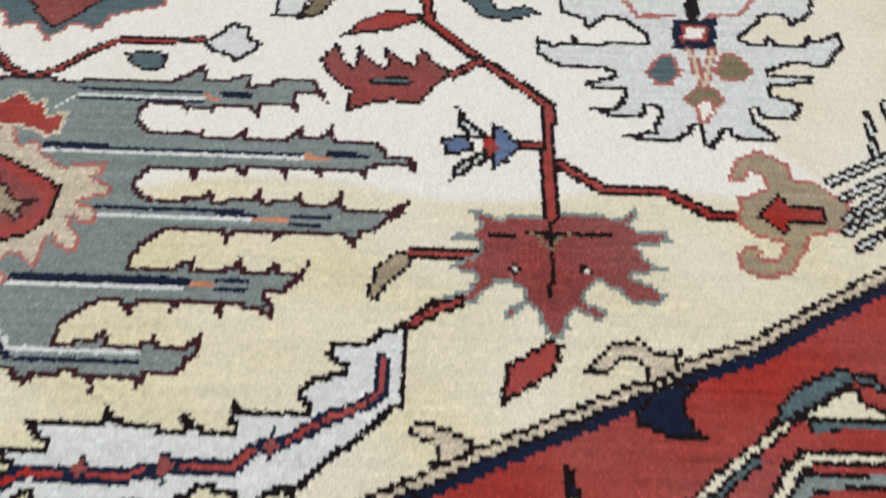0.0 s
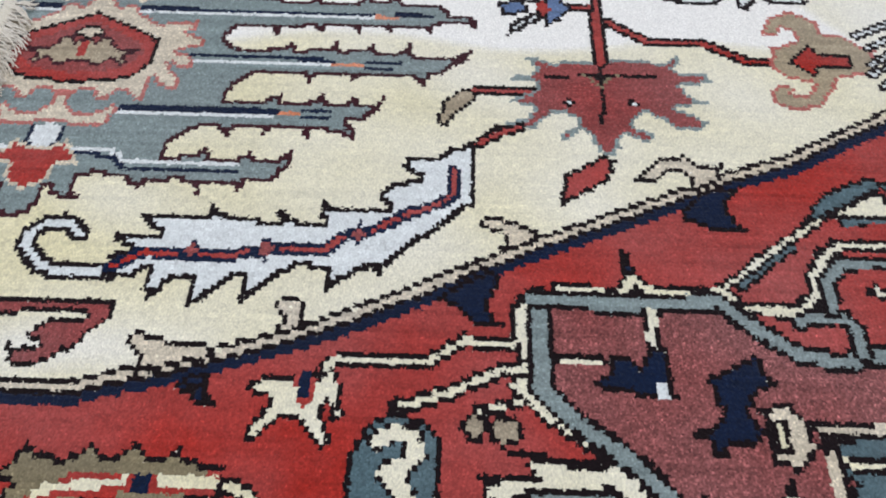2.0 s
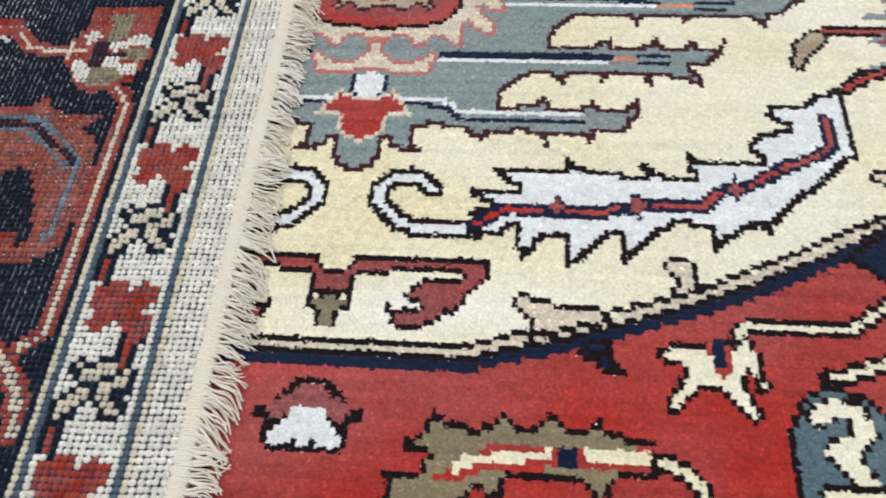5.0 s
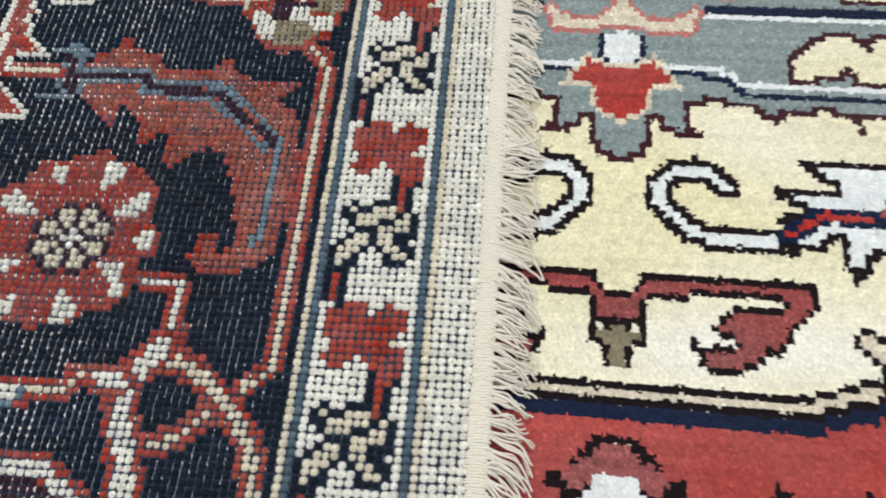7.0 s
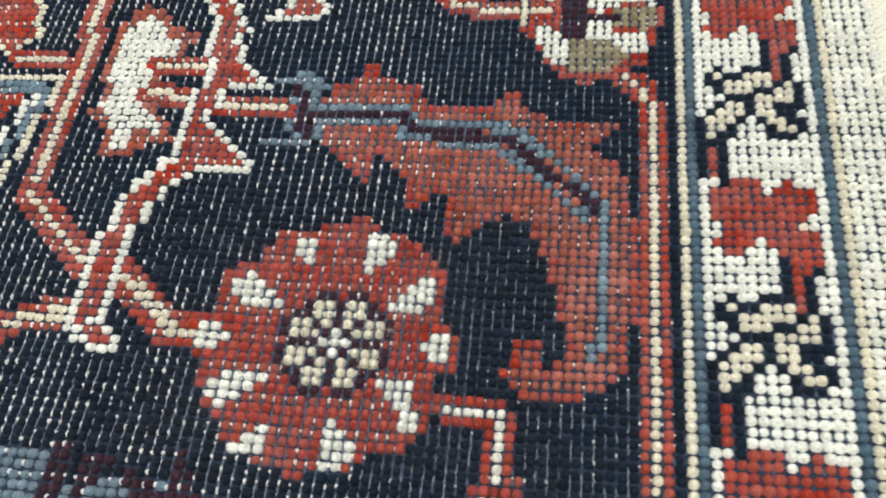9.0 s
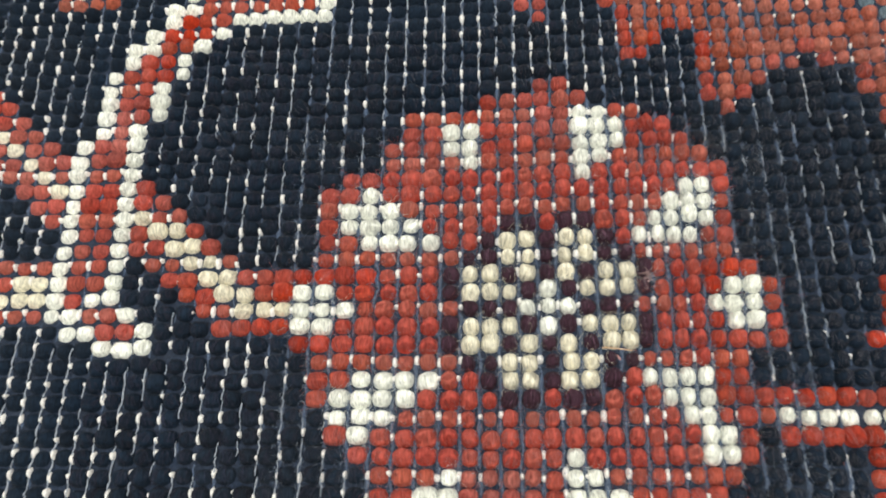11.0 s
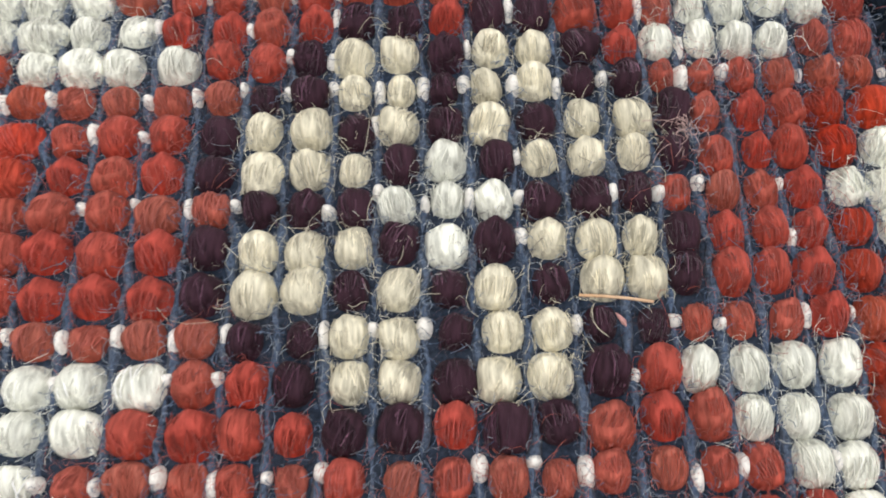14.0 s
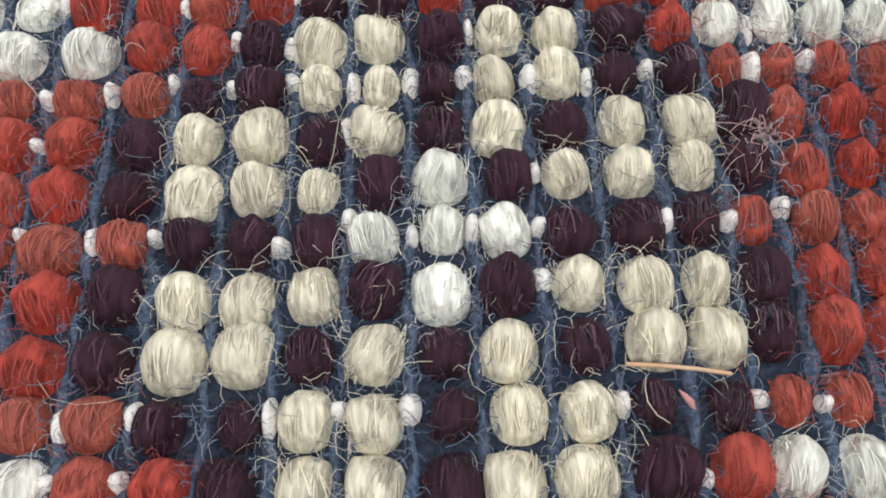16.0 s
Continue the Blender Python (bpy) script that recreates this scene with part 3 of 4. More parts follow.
rug = tagged(new("pile_rug"), "hand-knotted wool rug, ivory, grey and red floral design, pile side up", "rug")
rng = np.random.default_rng(3)
rows_n, cols_n = front.code.shape
SUB = 3
nx, ny = cols_n * SUB, rows_n * SUB
gx = (fx[0] - PX / 2 + np.arange(nx + 1) * PX / SUB)[None, :] + rng.normal(0, 0.22, (ny + 1, nx + 1))
gy = (fy[0] - PY / 2 + np.arange(ny + 1) * PY / SUB)[:, None] + rng.normal(0, 0.22, (ny + 1, nx + 1))
seam = (np.arange(ny + 1) % SUB == 0)[:, None] * 0.16 + (np.arange(nx + 1) % SUB == 0)[None, :] * 0.16
gz = rng.normal(0, 0.17, (ny + 1, nx + 1)) - 0.3 - seam
ii, jj = np.meshgrid(np.arange(ny), np.arange(nx), indexing="ij")
# tuft tips lean over their neighbours, which makes the edge of each colour ragged
lean = rng.normal(0, 0.10, (2, rows_n, cols_n))
ci = np.clip(((ii + 0.5) / SUB + lean[0][ii // SUB, jj // SUB] + rng.normal(0, 0.065, ii.shape)).astype(int), 0, rows_n - 1)
cj = np.clip(((jj + 0.5) / SUB + lean[1][ii // SUB, jj // SUB] + rng.normal(0, 0.065, ii.shape)).astype(int), 0, cols_n - 1)
tint = dyes(front.code, FRONT_DYES, 0.0, rng)
# uneven dye lots: streaks along the rows, and paler ivory in the upper part of the field
streak = rng.normal(0, 1, (rows_n, cols_n + 24))
streak = sum(streak[:, k:k + cols_n] for k in range(24)) / 24 ** 0.5
tint[..., :3] *= (1 + np.where(np.isin(front.code, ['W', 'H']), 0.03, 0.065) * streak + rng.normal(0, 0.045, (rows_n, cols_n)))[..., None]
cloud = sum(np.sin(fx[None, :] / (17 + 13 * k) + fy[:, None] / (29 - 7 * k) + 2.1 * k) * np.sin(fy[:, None] / (19 + 9 * k) - fx[None, :] / 71 + k) for k in range(3)) / 2
upper = 0.5 + 0.5 * np.tanh((fy[:, None] - 372 + 8 * np.sin(fx / 37)[None, :]) / 5.0)
edge = 0.5 + 0.5 * np.tanh((fx[None, :] - 500 + 0.35 * (fy[:, None] - 400) + 10 * np.sin(fy / 21)[:, None]) / 6.0)
heel = np.exp(-(((fx[None, :] - 45) / 60) ** 2 + ((fy[:, None] - 128) / 16) ** 2))
lot = np.clip(0.16 + 0.20 * cloud + 0.95 * upper * (1 - 0.75 * edge) + 0.75 * heel + 0.14 * np.tanh((fx[None, :] - 120) / 80), 0, 1)
ivory = (front.code == "W")[..., None]
pale = np.array(rgb("efeee8"))
tint = np.where(ivory, tint * (1 - lot[..., None]) + pale * lot[..., None], tint)
gz[:-1, :-1] -= np.where((front.code == "K")[ii // SUB, jj // SUB], 0.4, 0.0)
corner = ii * (nx + 1) + jj
faces = np.stack([corner, corner + 1, corner + nx + 2, corner + nx + 1], -1).reshape(-1, 4)
verts = np.stack([gx / 1000 + AXIS, gy / 1000, gz / 1000], -1).reshape(-1, 3)
# uneven glints of the cut yarn tips, put into the colour, strongest in rose wool
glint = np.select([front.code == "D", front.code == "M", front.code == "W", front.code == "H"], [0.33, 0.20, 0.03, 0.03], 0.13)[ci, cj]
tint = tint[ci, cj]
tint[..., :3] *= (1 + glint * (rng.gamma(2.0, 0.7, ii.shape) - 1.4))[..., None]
tint = np.clip(tint, 0.002, 1).reshape(-1, 4)
owner = front.names[ci, cj].reshape(-1)
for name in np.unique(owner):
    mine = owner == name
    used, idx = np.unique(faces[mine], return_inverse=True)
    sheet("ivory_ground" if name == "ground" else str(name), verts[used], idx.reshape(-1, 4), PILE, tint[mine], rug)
ua, ub = np.meshgrid(np.append(fy - PY / 2, fy[-1] + PY / 2), np.append(ux - PX / 2, ux[-1] + PX / 2), indexing="ij")
ui, uj = np.meshgrid(np.arange(len(fy)), np.arange(len(ux)), indexing="ij")
at = ui * (len(ux) + 1) + uj
sheet("covered_pile", np.stack([ub / 1000 + AXIS, ua / 1000, np.full(ua.shape, -0.0004)], -1).reshape(-1, 3),
      np.stack([at, at + 1, at + len(ux) + 2, at + len(ux) + 1], -1).reshape(-1, 4), PILE, dyes(uc, FRONT_DYES, 0.08, rng).reshape(-1, 4), rug)
x0, x1, y0, y1 = (ux[0] - PX / 2) / 1000 + AXIS, (fx[-1] + PX / 2) / 1000 + AXIS, (fy[0] - PY / 2) / 1000, (fy[-1] + PY / 2) / 1000
part("foundation", slab(x0, x1, y0, y1, -0.012, -0.0012), EDGE, rug, "cream cotton foundation of the rug")

# ---- rug lying face down: chart ----
BACK_DYES = {"N": "151f2b", "R": "99453c", "X": "dfdfd4", "C": "d4cdb7", "P": "36222c", "S": "6f818c", "V": "50636f", "Z": "dddcd0", "E": "9a5a4c", "Y": "8f866c"}
ROW = 3.1
first, last, low, high = -66, 54, -60, 76
cols = np.arange(first, last + 1)
bx = np.interp(cols, [-66, -12, -5, 0, 4, 9, 35, 48, 54], [-231.4, -42.4, -16.5, 0, 13.2, 27.2, 106.75, 148.2, 167.6])     # warps are not evenly spaced
wide = np.gradient(bx)
brow = np.arange(low, high + 1)
back = Chart(bx, brow * ROW, "N")
back.motif = 'sickle_leaf'
back.fill('E', 'R', [(-22, 94), (-18, 98), (-10, 105), (-4, 114), (-1, 103), (12, 101), (18, 93), (39, 91), (51, 101), (52, 87), (85, 86), (80, 80), (75, 76), (77, 72), (84, 67), (88, 61), (89, 29), (88, -2), (82, -9), (69, -15), (58, -15), (51, -8), (53, 3), (60, 6), (63, 1), (62, -4), (67, -3), (68, 5), (66, 19), (60, 34), (54, 45), (48, 48), (40, 42), (32, 36), (29, 43), (30, 51), (25, 55), (15, 46), (16, 57), (3, 70), (1, 58), (-9, 66), (-20, 75), (-19, 82)])
back.line('S', 3.2, '', 0, [(-23, 90), (10, 90), (14, 86), (15, 83), (49, 82), (58, 73), (70, 62), (79, 52)])
back.line('S', 3.2, '', 0, [(-22, 83), (8, 83), (12, 77), (43, 74), (55, 64), (66, 53), (74, 47)])
back.line('P', 4.2, '', 0, [(-20, 86), (10, 86), (13, 80), (47, 78), (56, 69), (67, 59), (76, 50)])
back.line('S', 3.4, '', 0, [(78, 51), (80, 31), (80, 10), (77, 1)])
back.line('P', 6, 'S', 12, [(-29, 100), (-25, 79)])
back.line('S', 3.2, '', 0, [(-40, 102), (-21, 100)])
back.line('S', 3.2, '', 0, [(-39, 75), (-21, 76)])
back.motif = 'guard_vine'
back.line('C', 2.9, 'R', 9.2, [(83, 107), (92, 99), (94, 88), (94, 34), (94, -27), (95, -46), (94, -52), (90, -57), (81, -64)])
back.line('C', 3.2, 'R', 10, [(81, -65), (75, -69), (62, -82), (51, -83)])
back.line('C', 4.5, 'R', 12, [(56, -51), (65, -54), (81, -69), (91, -81), (96, -102)])
back.line('X', 4, 'R', 11, [(38, -18), (51, -20), (53, -43), (50, -48)])
back.line('X', 8, 'R', 15, [(51, -45), (40, -60), (41, -75), (46, -87), (50, -107)])
back.line('X', 4, 'R', 11, [(19, -59), (38, -61)])
back.line('C', 3.2, 'R', 10, [(-16, -67), (15, -66), (21, -60)])
back.line('X', 5, 'R', 12, [(-6, -94), (17, -94), (28, -102), (37, -111)])
back.fill('P', '', [(-9, -99), (16, -98), (26, -105), (32, -114), (-3, -116)])
back.line('X', 5, 'S', 10, [(-14, -67), (-4, -67)])
back.motif = 'flowering_vine'
back.fill('E', '', [(-104, 141), (-91, 136), (-88, 129), (-75, 125), (-78, 116), (-83, 108), (-87, 102), (-85, 95), (-83, 89), (-75, 79), (-73, 73), (-84, 71), (-89, 65), (-101, 67), (-102, 80), (-109, 86), (-108, 98), (-111, 104), (-111, 117), (-109, 130)])
back.fill('X', '', [(-100, 135), (-92, 132), (-90, 122), (-81, 121), (-84, 114), (-87, 110), (-90, 103), (-88, 94), (-88, 89), (-81, 83), (-78, 76), (-86, 80), (-90, 81), (-88, 73), (-91, 69), (-98, 69), (-98, 80), (-106, 88), (-103, 98), (-107, 104), (-106, 117), (-106, 128)])
back.line('C', 3, 'R', 9.5, [(-88, 109), (-68, 108)])
back.line('C', 3, 'R', 9.5, [(-88, 95), (-69, 94)])
back.line('C', 3, 'R', 9.5, [(-60, 90), (-34, 89)])
back.fill('R', 'X', [(-43, 166), (-42, 148), (-44, 141), (-51, 133), (-31, 131), (-24, 137), (-30, 142), (-29, 149), (-30, 166)])
back.fill('R', '', [(-30, 166), (-29, 152), (11, 149), (14, 156), (12, 166)])
back.line('X', 3, '', 0, [(-28, 149), (9, 147), (13, 150)])
back.line('C', 3.4, 'R', 11, [(-124, 155), (-119, 104), (-121, 85), (-120, 50)])
back.line('C', 4, 'R', 12, [(-119, 49), (-101, 33), (-85, 20), (-79, 16)])
back.line('C', 4, 'R', 12, [(-78, 22), (-62, 9), (-55, 2), (-44, 0)])
back.line('C', 4, 'R', 11, [(-120, -7), (-110, -1), (-100, 4), (-80, 5)])
back.fill('R', 'X', [(-86, 172), (-82, 156), (-79, 145), (-74, 134), (-72, 124), (-70, 112), (-68, 101), (-73, 97), (-71, 85), (-72, 72), (-73, 65), (-77, 61), (-83, 51), (-86, 39), (-86, 24), (-88, 10), (-90, 3), (-79, -3), (-72, -7), (-67, -4), (-75, 4), (-78, 13), (-79, 30), (-76, 41), (-74, 49), (-66, 57), (-61, 60), (-54, 60), (-44, 60), (-39, 64), (-45, 70), (-51, 75), (-57, 78), (-60, 81), (-60, 87), (-59, 94), (-57, 97), (-40, 97), (-44, 102), (-49, 107), (-55, 114), (-57, 121), (-56, 128), (-60, 134), (-64, 143), (-70, 155), (-74, 172)])
back.line('R', 6.6, 'X', 13, [(-69, 61), (-79, 48), (-82, 30), (-83, 14), (-83, 3)])
back.fill('R', 'X', [(-88, 2), (-77, 5), (-67, -4), (-71, -9), (-79, -8)])
back.line('R', 6.6, '', 0, [(-64, 66), (-69, 61), (-75, 53)])
back.line('C', 3.4, '', 0, [(-167, 103), (-126, 101), (-133, 56), (-134, 47)])
back.line('S', 4, '', 0, [(-165, 99), (-129, 97), (-137, 66)])
back.line('X', 4, '', 0, [(-134, 94), (-141, 71)])
back.fill('R', '', [(-163, 94), (-138, 94), (-146, 76)])
back.fill('R', 'C', [(-186, 150), (-149, 149), (-143, 124), (-151, 114), (-173, 118)])
back.line('C', 3.2, 'R', 9, [(-148, 112), (-130, 111)])
back.fill('S', '', [(-102, -40), (-81, -38), (-70, -47), (-65, -43), (-55, -46), (-48, -51), (-42, -45), (-36, -45), (-33, -52), (-15, -62), (-85, -76)])
back.line('P', 5, '', 0, [(-75, -37), (-75, -55)])
back.line('P', 5, '', 0, [(-67, -40), (-68, -56)])
back.line('P', 5, '', 0, [(-62, -40), (-64, -47)])
back.line('P', 5, '', 0, [(-52, -45), (-47, -52)])
back.line('P', 5, '', 0, [(-46, -47), (-41, -53)])
back.line('P', 5, '', 0, [(-38, -37), (-37, -49)])
back.line('P', 5, '', 0, [(-34, -52), (-26, -52)])
back.fill('X', '', [(-92, -60), (-71, -57), (-62, -59), (-52, -73), (-85, -76)])
back.motif = 'palmette'
back.fill('R', '', [(52, 154), (53, 176), (97, 176), (95, 144), (99, 133), (95, 122), (92, 111), (83, 105), (72, 101), (59, 107), (54, 118), (46, 130), (47, 146)])
back.fill('Y', '', [(66, 170), (80, 170), (79, 143), (70, 144)])
back.fill('P', '', [(61, 145), (72, 145), (72, 122), (63, 122)])
back.fill('X', '', [(54, 151), (62, 155), (65, 148), (58, 139)])
back.fill('X', '', [(53, 130), (59, 127), (64, 123), (64, 110), (60, 110), (55, 117)])
back.fill('X', '', [(71, 144), (79, 143), (83, 139), (74, 134)])
back.fill('X', '', [(71, 132), (81, 132), (80, 124), (72, 124)])
back.fill('X', '', [(80, 146), (86, 152), (96, 148), (95, 139), (82, 141)])
back.fill('X', '', [(80, 126), (93, 126), (95, 119), (87, 114), (82, 118)])
back.fill('Y', '', [(80, 138), (94, 138), (97, 131), (92, 127), (80, 128)])
back.fill('Y', '', [(65, 124), (79, 124), (86, 115), (80, 107), (65, 106), (65, 111)])
back.line('P', 3, '', 0, [(72, 133), (83, 133)])
back.line('C', 3.2, 'R', 10, [(13, 152), (24, 139), (40, 137), (58, 135)])
back.line('C', 3, '', 0, [(49, 143), (50, 128)])
back.motif = 'rosette'
back.fill('R', '', [(0, 46), (6, 42), (15, 38), (26, 32), (31, 25), (33, 19), (33, 8), (39, 4), (39, -5), (33, -8), (33, -22), (26, -32), (16, -34), (10, -39), (-7, -41), (-20, -37), (-30, -30), (-33, -24), (-40, -17), (-42, -9), (-44, -5), (-45, 5), (-40, 9), (-40, 23), (-31, 27), (-26, 37), (-13, 40), (-6, 41)])
for yarn, a, b in (("N", 99.1, 102.2), ("C", 102.2, 105.2), ("V", 105.2, 108.2), ("X", 108.2, 146.5), ("V", 146.5, 149.5), ("C", 149.5, 152.8), ("Z", 152.8, 175)):
    back.code[:, (bx >= a) & (bx < b)] = yarn
    back.names[:, (bx >= a) & (bx < b)] = "end_border"
# meander of the end border, one repeat from top to bottom
MEANDER = """
..NRRR..R...
.RRRRR.RRRR.
.RRRRRRRRRR.
.RRRRRRRRRR.
.RRRRRRRRR..
..RRRRRRRC..
..RRRRRRRRR.
.RRRR.RRRRR.
..RR...RRRR.
.......NRRR.
.......NRRN.
.......NRN..
.......NRN..
..N..NNNRN..
.NCNNCCCRN..
.NNCCCCCNCN.
..NCCCNNCCN.
...NNNCCCCN.
..NCCNCCNNN.
.NCCCNCCNN..
NCCCNXNCCNN.
NCCN...NCCN.
NCNN...NNN..
NNN.........
NRN.........
NRN.........
NRN.........
NRN.........
""".split()
c0 = int(np.argmax(bx >= 108.2))
for i, v in enumerate(brow):
    line = MEANDER[(20 - v) % 28]
    for j, yarn in enumerate(line):
        if yarn != "." and c0 + j < len(cols) and bx[c0 + j] < 146.5:
            back.code[i, c0 + j] = yarn
# heart of the rosette: rows from +5 down to -5, columns -5 to +5
HEART = """
...PPRPP...
..PCCPCCP..
.PPCCPCCPP.
PCCPCPCPCCP
PCCCPXPCCCP
.PPPXXXPPP.
PCCCPXPCCCP
PCCPCPCPCCP
.PPCCPCCPP.
..PCCPCCP..
...PPRPP...
""".split()
for i, line in enumerate(HEART):
    for j, yarn in enumerate(line):
        if yarn != ".":
            back.code[5 - i - low, j - 5 - first] = yarn
# white petals: row, then first and last column
for v, a, b in ((4, -9, -6), (5, -10, -7), (6, -10, -8), (7, -9, -9), (1, -12, -11), (0, -12, -10), (-1, -12, -11),
                (-4, -9, -6), (-5, -10, -7), (-6, -10, -8), (-7, -9, -9), (4, 5, 8), (5, 6, 9), (6, 7, 9), (7, 8, 9),
                (0, 9, 11), (1, 10, 11), (-1, 10, 11), (-4, 5, 8), (-5, 6, 8), (-6, 7, 8), (-7, 8, 9), (-8, 8, 9),
                (11, -5, -4), (10, -5, -4), (9, -4, -4), (8, 2, 2), (9, 2, 3), (10, 2, 4), (11, 2, 4), (12, 2, 3),
                (-9, -5, -5), (-10, -6, -5), (-11, -7, -5), (-8, 1, 1), (-9, 1, 2), (-10, 1, 3), (-11, 1, 3), (-12, 1, 2)):
    back.code[v - low, a - first:b - first + 1] = "X"

# ---- rug lying face down: geometry ----
reverse = new("reversed_rug")
reverse.matrix_world = pose(-0.5223, 0.1522, 0.0, 0, 0, 2.0)
tagged(reverse, "knotted rug lying face down, navy and red woven back showing", "rug")
BASE = 6.15
ex0, ex1 = (bx[0] - 2) / 1000, 0.1700
ey0, ey1 = (low * ROW - 2) / 1000, (high * ROW + 2) / 1000
part("foundation", slab(ex0, ex1, ey0, ey1, 0.0004, BASE / 1000), GROUND, reverse, "blue-grey cotton foundation between the knots")


def dome(n):
    """A knot's rounded back on a unit square: corners and faces of an n by n net, full in the middle and pinched where it meets the next."""
    a = np.linspace(-1, 1, n)
    u, v = np.meshgrid(a, a)
    x, y = u * np.sqrt(1 - v * v / 2), v * np.sqrt(1 - u * u / 2)
    r = np.clip(np.hypot(x, y), 0, 1)
    sx, sy = 0.12 * u + 0.88 * x, 0.22 * v + 0.78 * y
    z = np.clip(1 - r ** 2.1, 0, 1) ** 0.52
    i = np.arange(n - 1)[:, None] * n + np.arange(n - 1)[None, :]
    f = np.stack([i, i + 1, i + n + 1, i + n], -1).reshape(-1, 4)
    return np.stack([sx, sy, z], -1).reshape(-1, 3), f


def lumps(v, seed, amount):
    """Soft unevenness of a hand-tied knot, in its own unit size."""
    r = np.random.default_rng(seed)
    out = np.zeros(v.shape)
    for k in range(5):
        w, ph = r.normal(0, 2.6, 3), r.uniform(0, 6.28)
        out += np.sin(v @ w + ph)[:, None] * r.normal(0, 1, 3)[None] / 5 ** 0.5
    return v + out * amount * np.array([1, 1, 1.4]) * (v[:, 2:3] > 0)


rng = np.random.default_rng(11)
gr, gc = np.meshgrid(np.arange(len(brow)), np.arange(len(cols)), indexing="ij")
kx = bx[gc] + rng.normal(0, 0.15, gr.shape)
# rows wander a little as the weaver beats them down
ky = brow[gr] * ROW + rng.normal(0, 0.13, gr.shape) + 0.25 * np.sin(gc * 0.31 + gr * 0.07)
# every third row is drawn tight: its knots are small and brownish, with the warp bare beside them
tight = (brow[gr] % 3 == 0) & (rng.random(gr.shape) < 0.9)
swell = 1 + rng.normal(0, 0.075, gr.shape) + rng.normal(0, 0.03, (len(brow), 1))
swell = np.where(tight & (back.code != "N"), swell * 0.90, swell)
heart = np.clip(1 - (np.hypot(kx, ky) - 22) / 14, 0, 1)              # worn, fuller knots in the rosette
hx, hy = wide[gc] * (0.49 - 0.05 * heart) * swell, ROW * (0.485 + 0.015 * heart) * swell ** 0.7
hx, hy = np.where(bx[gc] > 100, 1.07, 1.0) * hx, np.where(bx[gc] > 100, 1.05, 1.0) * hy      # fuller in the flat end border
hz = 1.75 * swell * (1 + rng.normal(0, 0.09, gr.shape))
hue = dyes(back.code, BACK_DYES, np.where(np.isin(back.code, ["X", "C", "Z"]), 0.055, 0.13)[..., None], rng)
hue[..., :3] *= 1 + rng.normal(0, 0.05, (len(brow), 1, 1))
# red skeins drift to a browner madder in the tight rows
drift = np.clip(np.where(tight, 0.75, 0.18) + rng.normal(0, 0.22, gr.shape), 0, 1)[..., None]
madder = np.array(rgb(BACK_DYES["E"])) * np.array([1.05, 0.95, 0.95, 1])
hue = np.where((back.code == "R")[..., None], hue * (1 - 0.85 * drift) + madder * 0.85 * drift, hue)
hue = np.clip(hue, 0.003, 1)
near_c, near_r = np.abs(cols[gc]) <= 8, np.abs(brow[gr]) <= 8
close = (np.abs(cols[gc]) <= 22) & (np.abs(brow[gr]) <= 18)


def knots(sel, n):
    dv, df = dome(n)
    k = int(sel.sum())
    s = np.stack([hx[sel], hy[sel], hz[sel]], -1)
    o = np.stack([kx[sel], ky[sel], np.full(k, BASE)], -1)
    if n > 5:
        kinds = np.stack([lumps(dv, 40 + q, 0.10) for q in range(12)])[rng.integers(0, 12, k)]
    else:
        kinds = np.repeat(dv[None], k, 0)
    v = kinds * s[:, None] + o[:, None]
    f = df[None] + (np.arange(k) * len(dv))[:, None, None]
    return v.reshape(-1, 3) / 1000, f.reshape(-1, 4), np.repeat(hue[sel], len(df), axis=0)


for name in np.unique(back.names):
    for sel, n in ((~close & (bx[gc] < -120), 4), (~close & (bx[gc] >= -120), 5), (close & ~(near_c & near_r), 9)):
        sel = sel & (back.names == name)
        if sel.any():
            v, f, y = knots(sel, n)
            tagged(sheet("navy_ground" if name == "ground" else str(name), v, f, KNOT, y, reverse), kind="stuff")

# blue-grey weft showing between the columns
gaps = (bx[:-1] + bx[1:]) / 2
pts = np.stack([np.stack([np.full(len(brow) * 2, g), np.linspace(low * ROW, high * ROW, len(brow) * 2), np.full(len(brow) * 2, BASE - 0.05)], -1) for g in gaps])
pts[..., 0] += rng.normal(0, 0.15, pts.shape[:2])
pts[..., 2] -= 0.3 * (np.abs(pts[..., 0]) > 46)
pts[..., 2] += 0.25 * np.sin(np.arange(pts.shape[1]) * np.pi + 0.4)[None] + rng.normal(0, 0.12, pts.shape[:2])
v, f = tubes(pts / 1000, np.full(pts.shape[:2], 0.00034) * (1 + rng.normal(0, 0.30, pts.shape[:2])), 4)
tagged(sheet("weft_cotton", v, f, WEFT, None, reverse), kind="stuff")
# the pale warp: a thin thread along the gaps of the navy ground, and bright beads where it rises over the weft
dv, df = dome(5)
gi, gj = np.meshgrid(np.arange(len(brow)), np.arange(len(gaps)), indexing="ij")
gx_mm, gy_mm = gaps[gj], brow[gi] * ROW
navy = (back.code[:, :-1] == "N") & (back.code[:, 1:] == "N")
bare = 0.5 + 0.5 * np.tanh((18 - gx_mm) / 16)                       # the ground is worn barest beside the vine
worn = np.clip(bare * (0.62 + 0.3 * np.sin(gx_mm / 23 + gy_mm / 41) * np.sin(gy_mm / 37 - gx_mm / 60)), 0.05, 1)
tick = np.where(navy, 0.12 + 0.75 * worn, np.where(brow[gi] % 3 == 0, 0.30 + 0.6 * bare, 0.16))
show = (rng.random(gi.shape) < tick) & (gx_mm < 100)
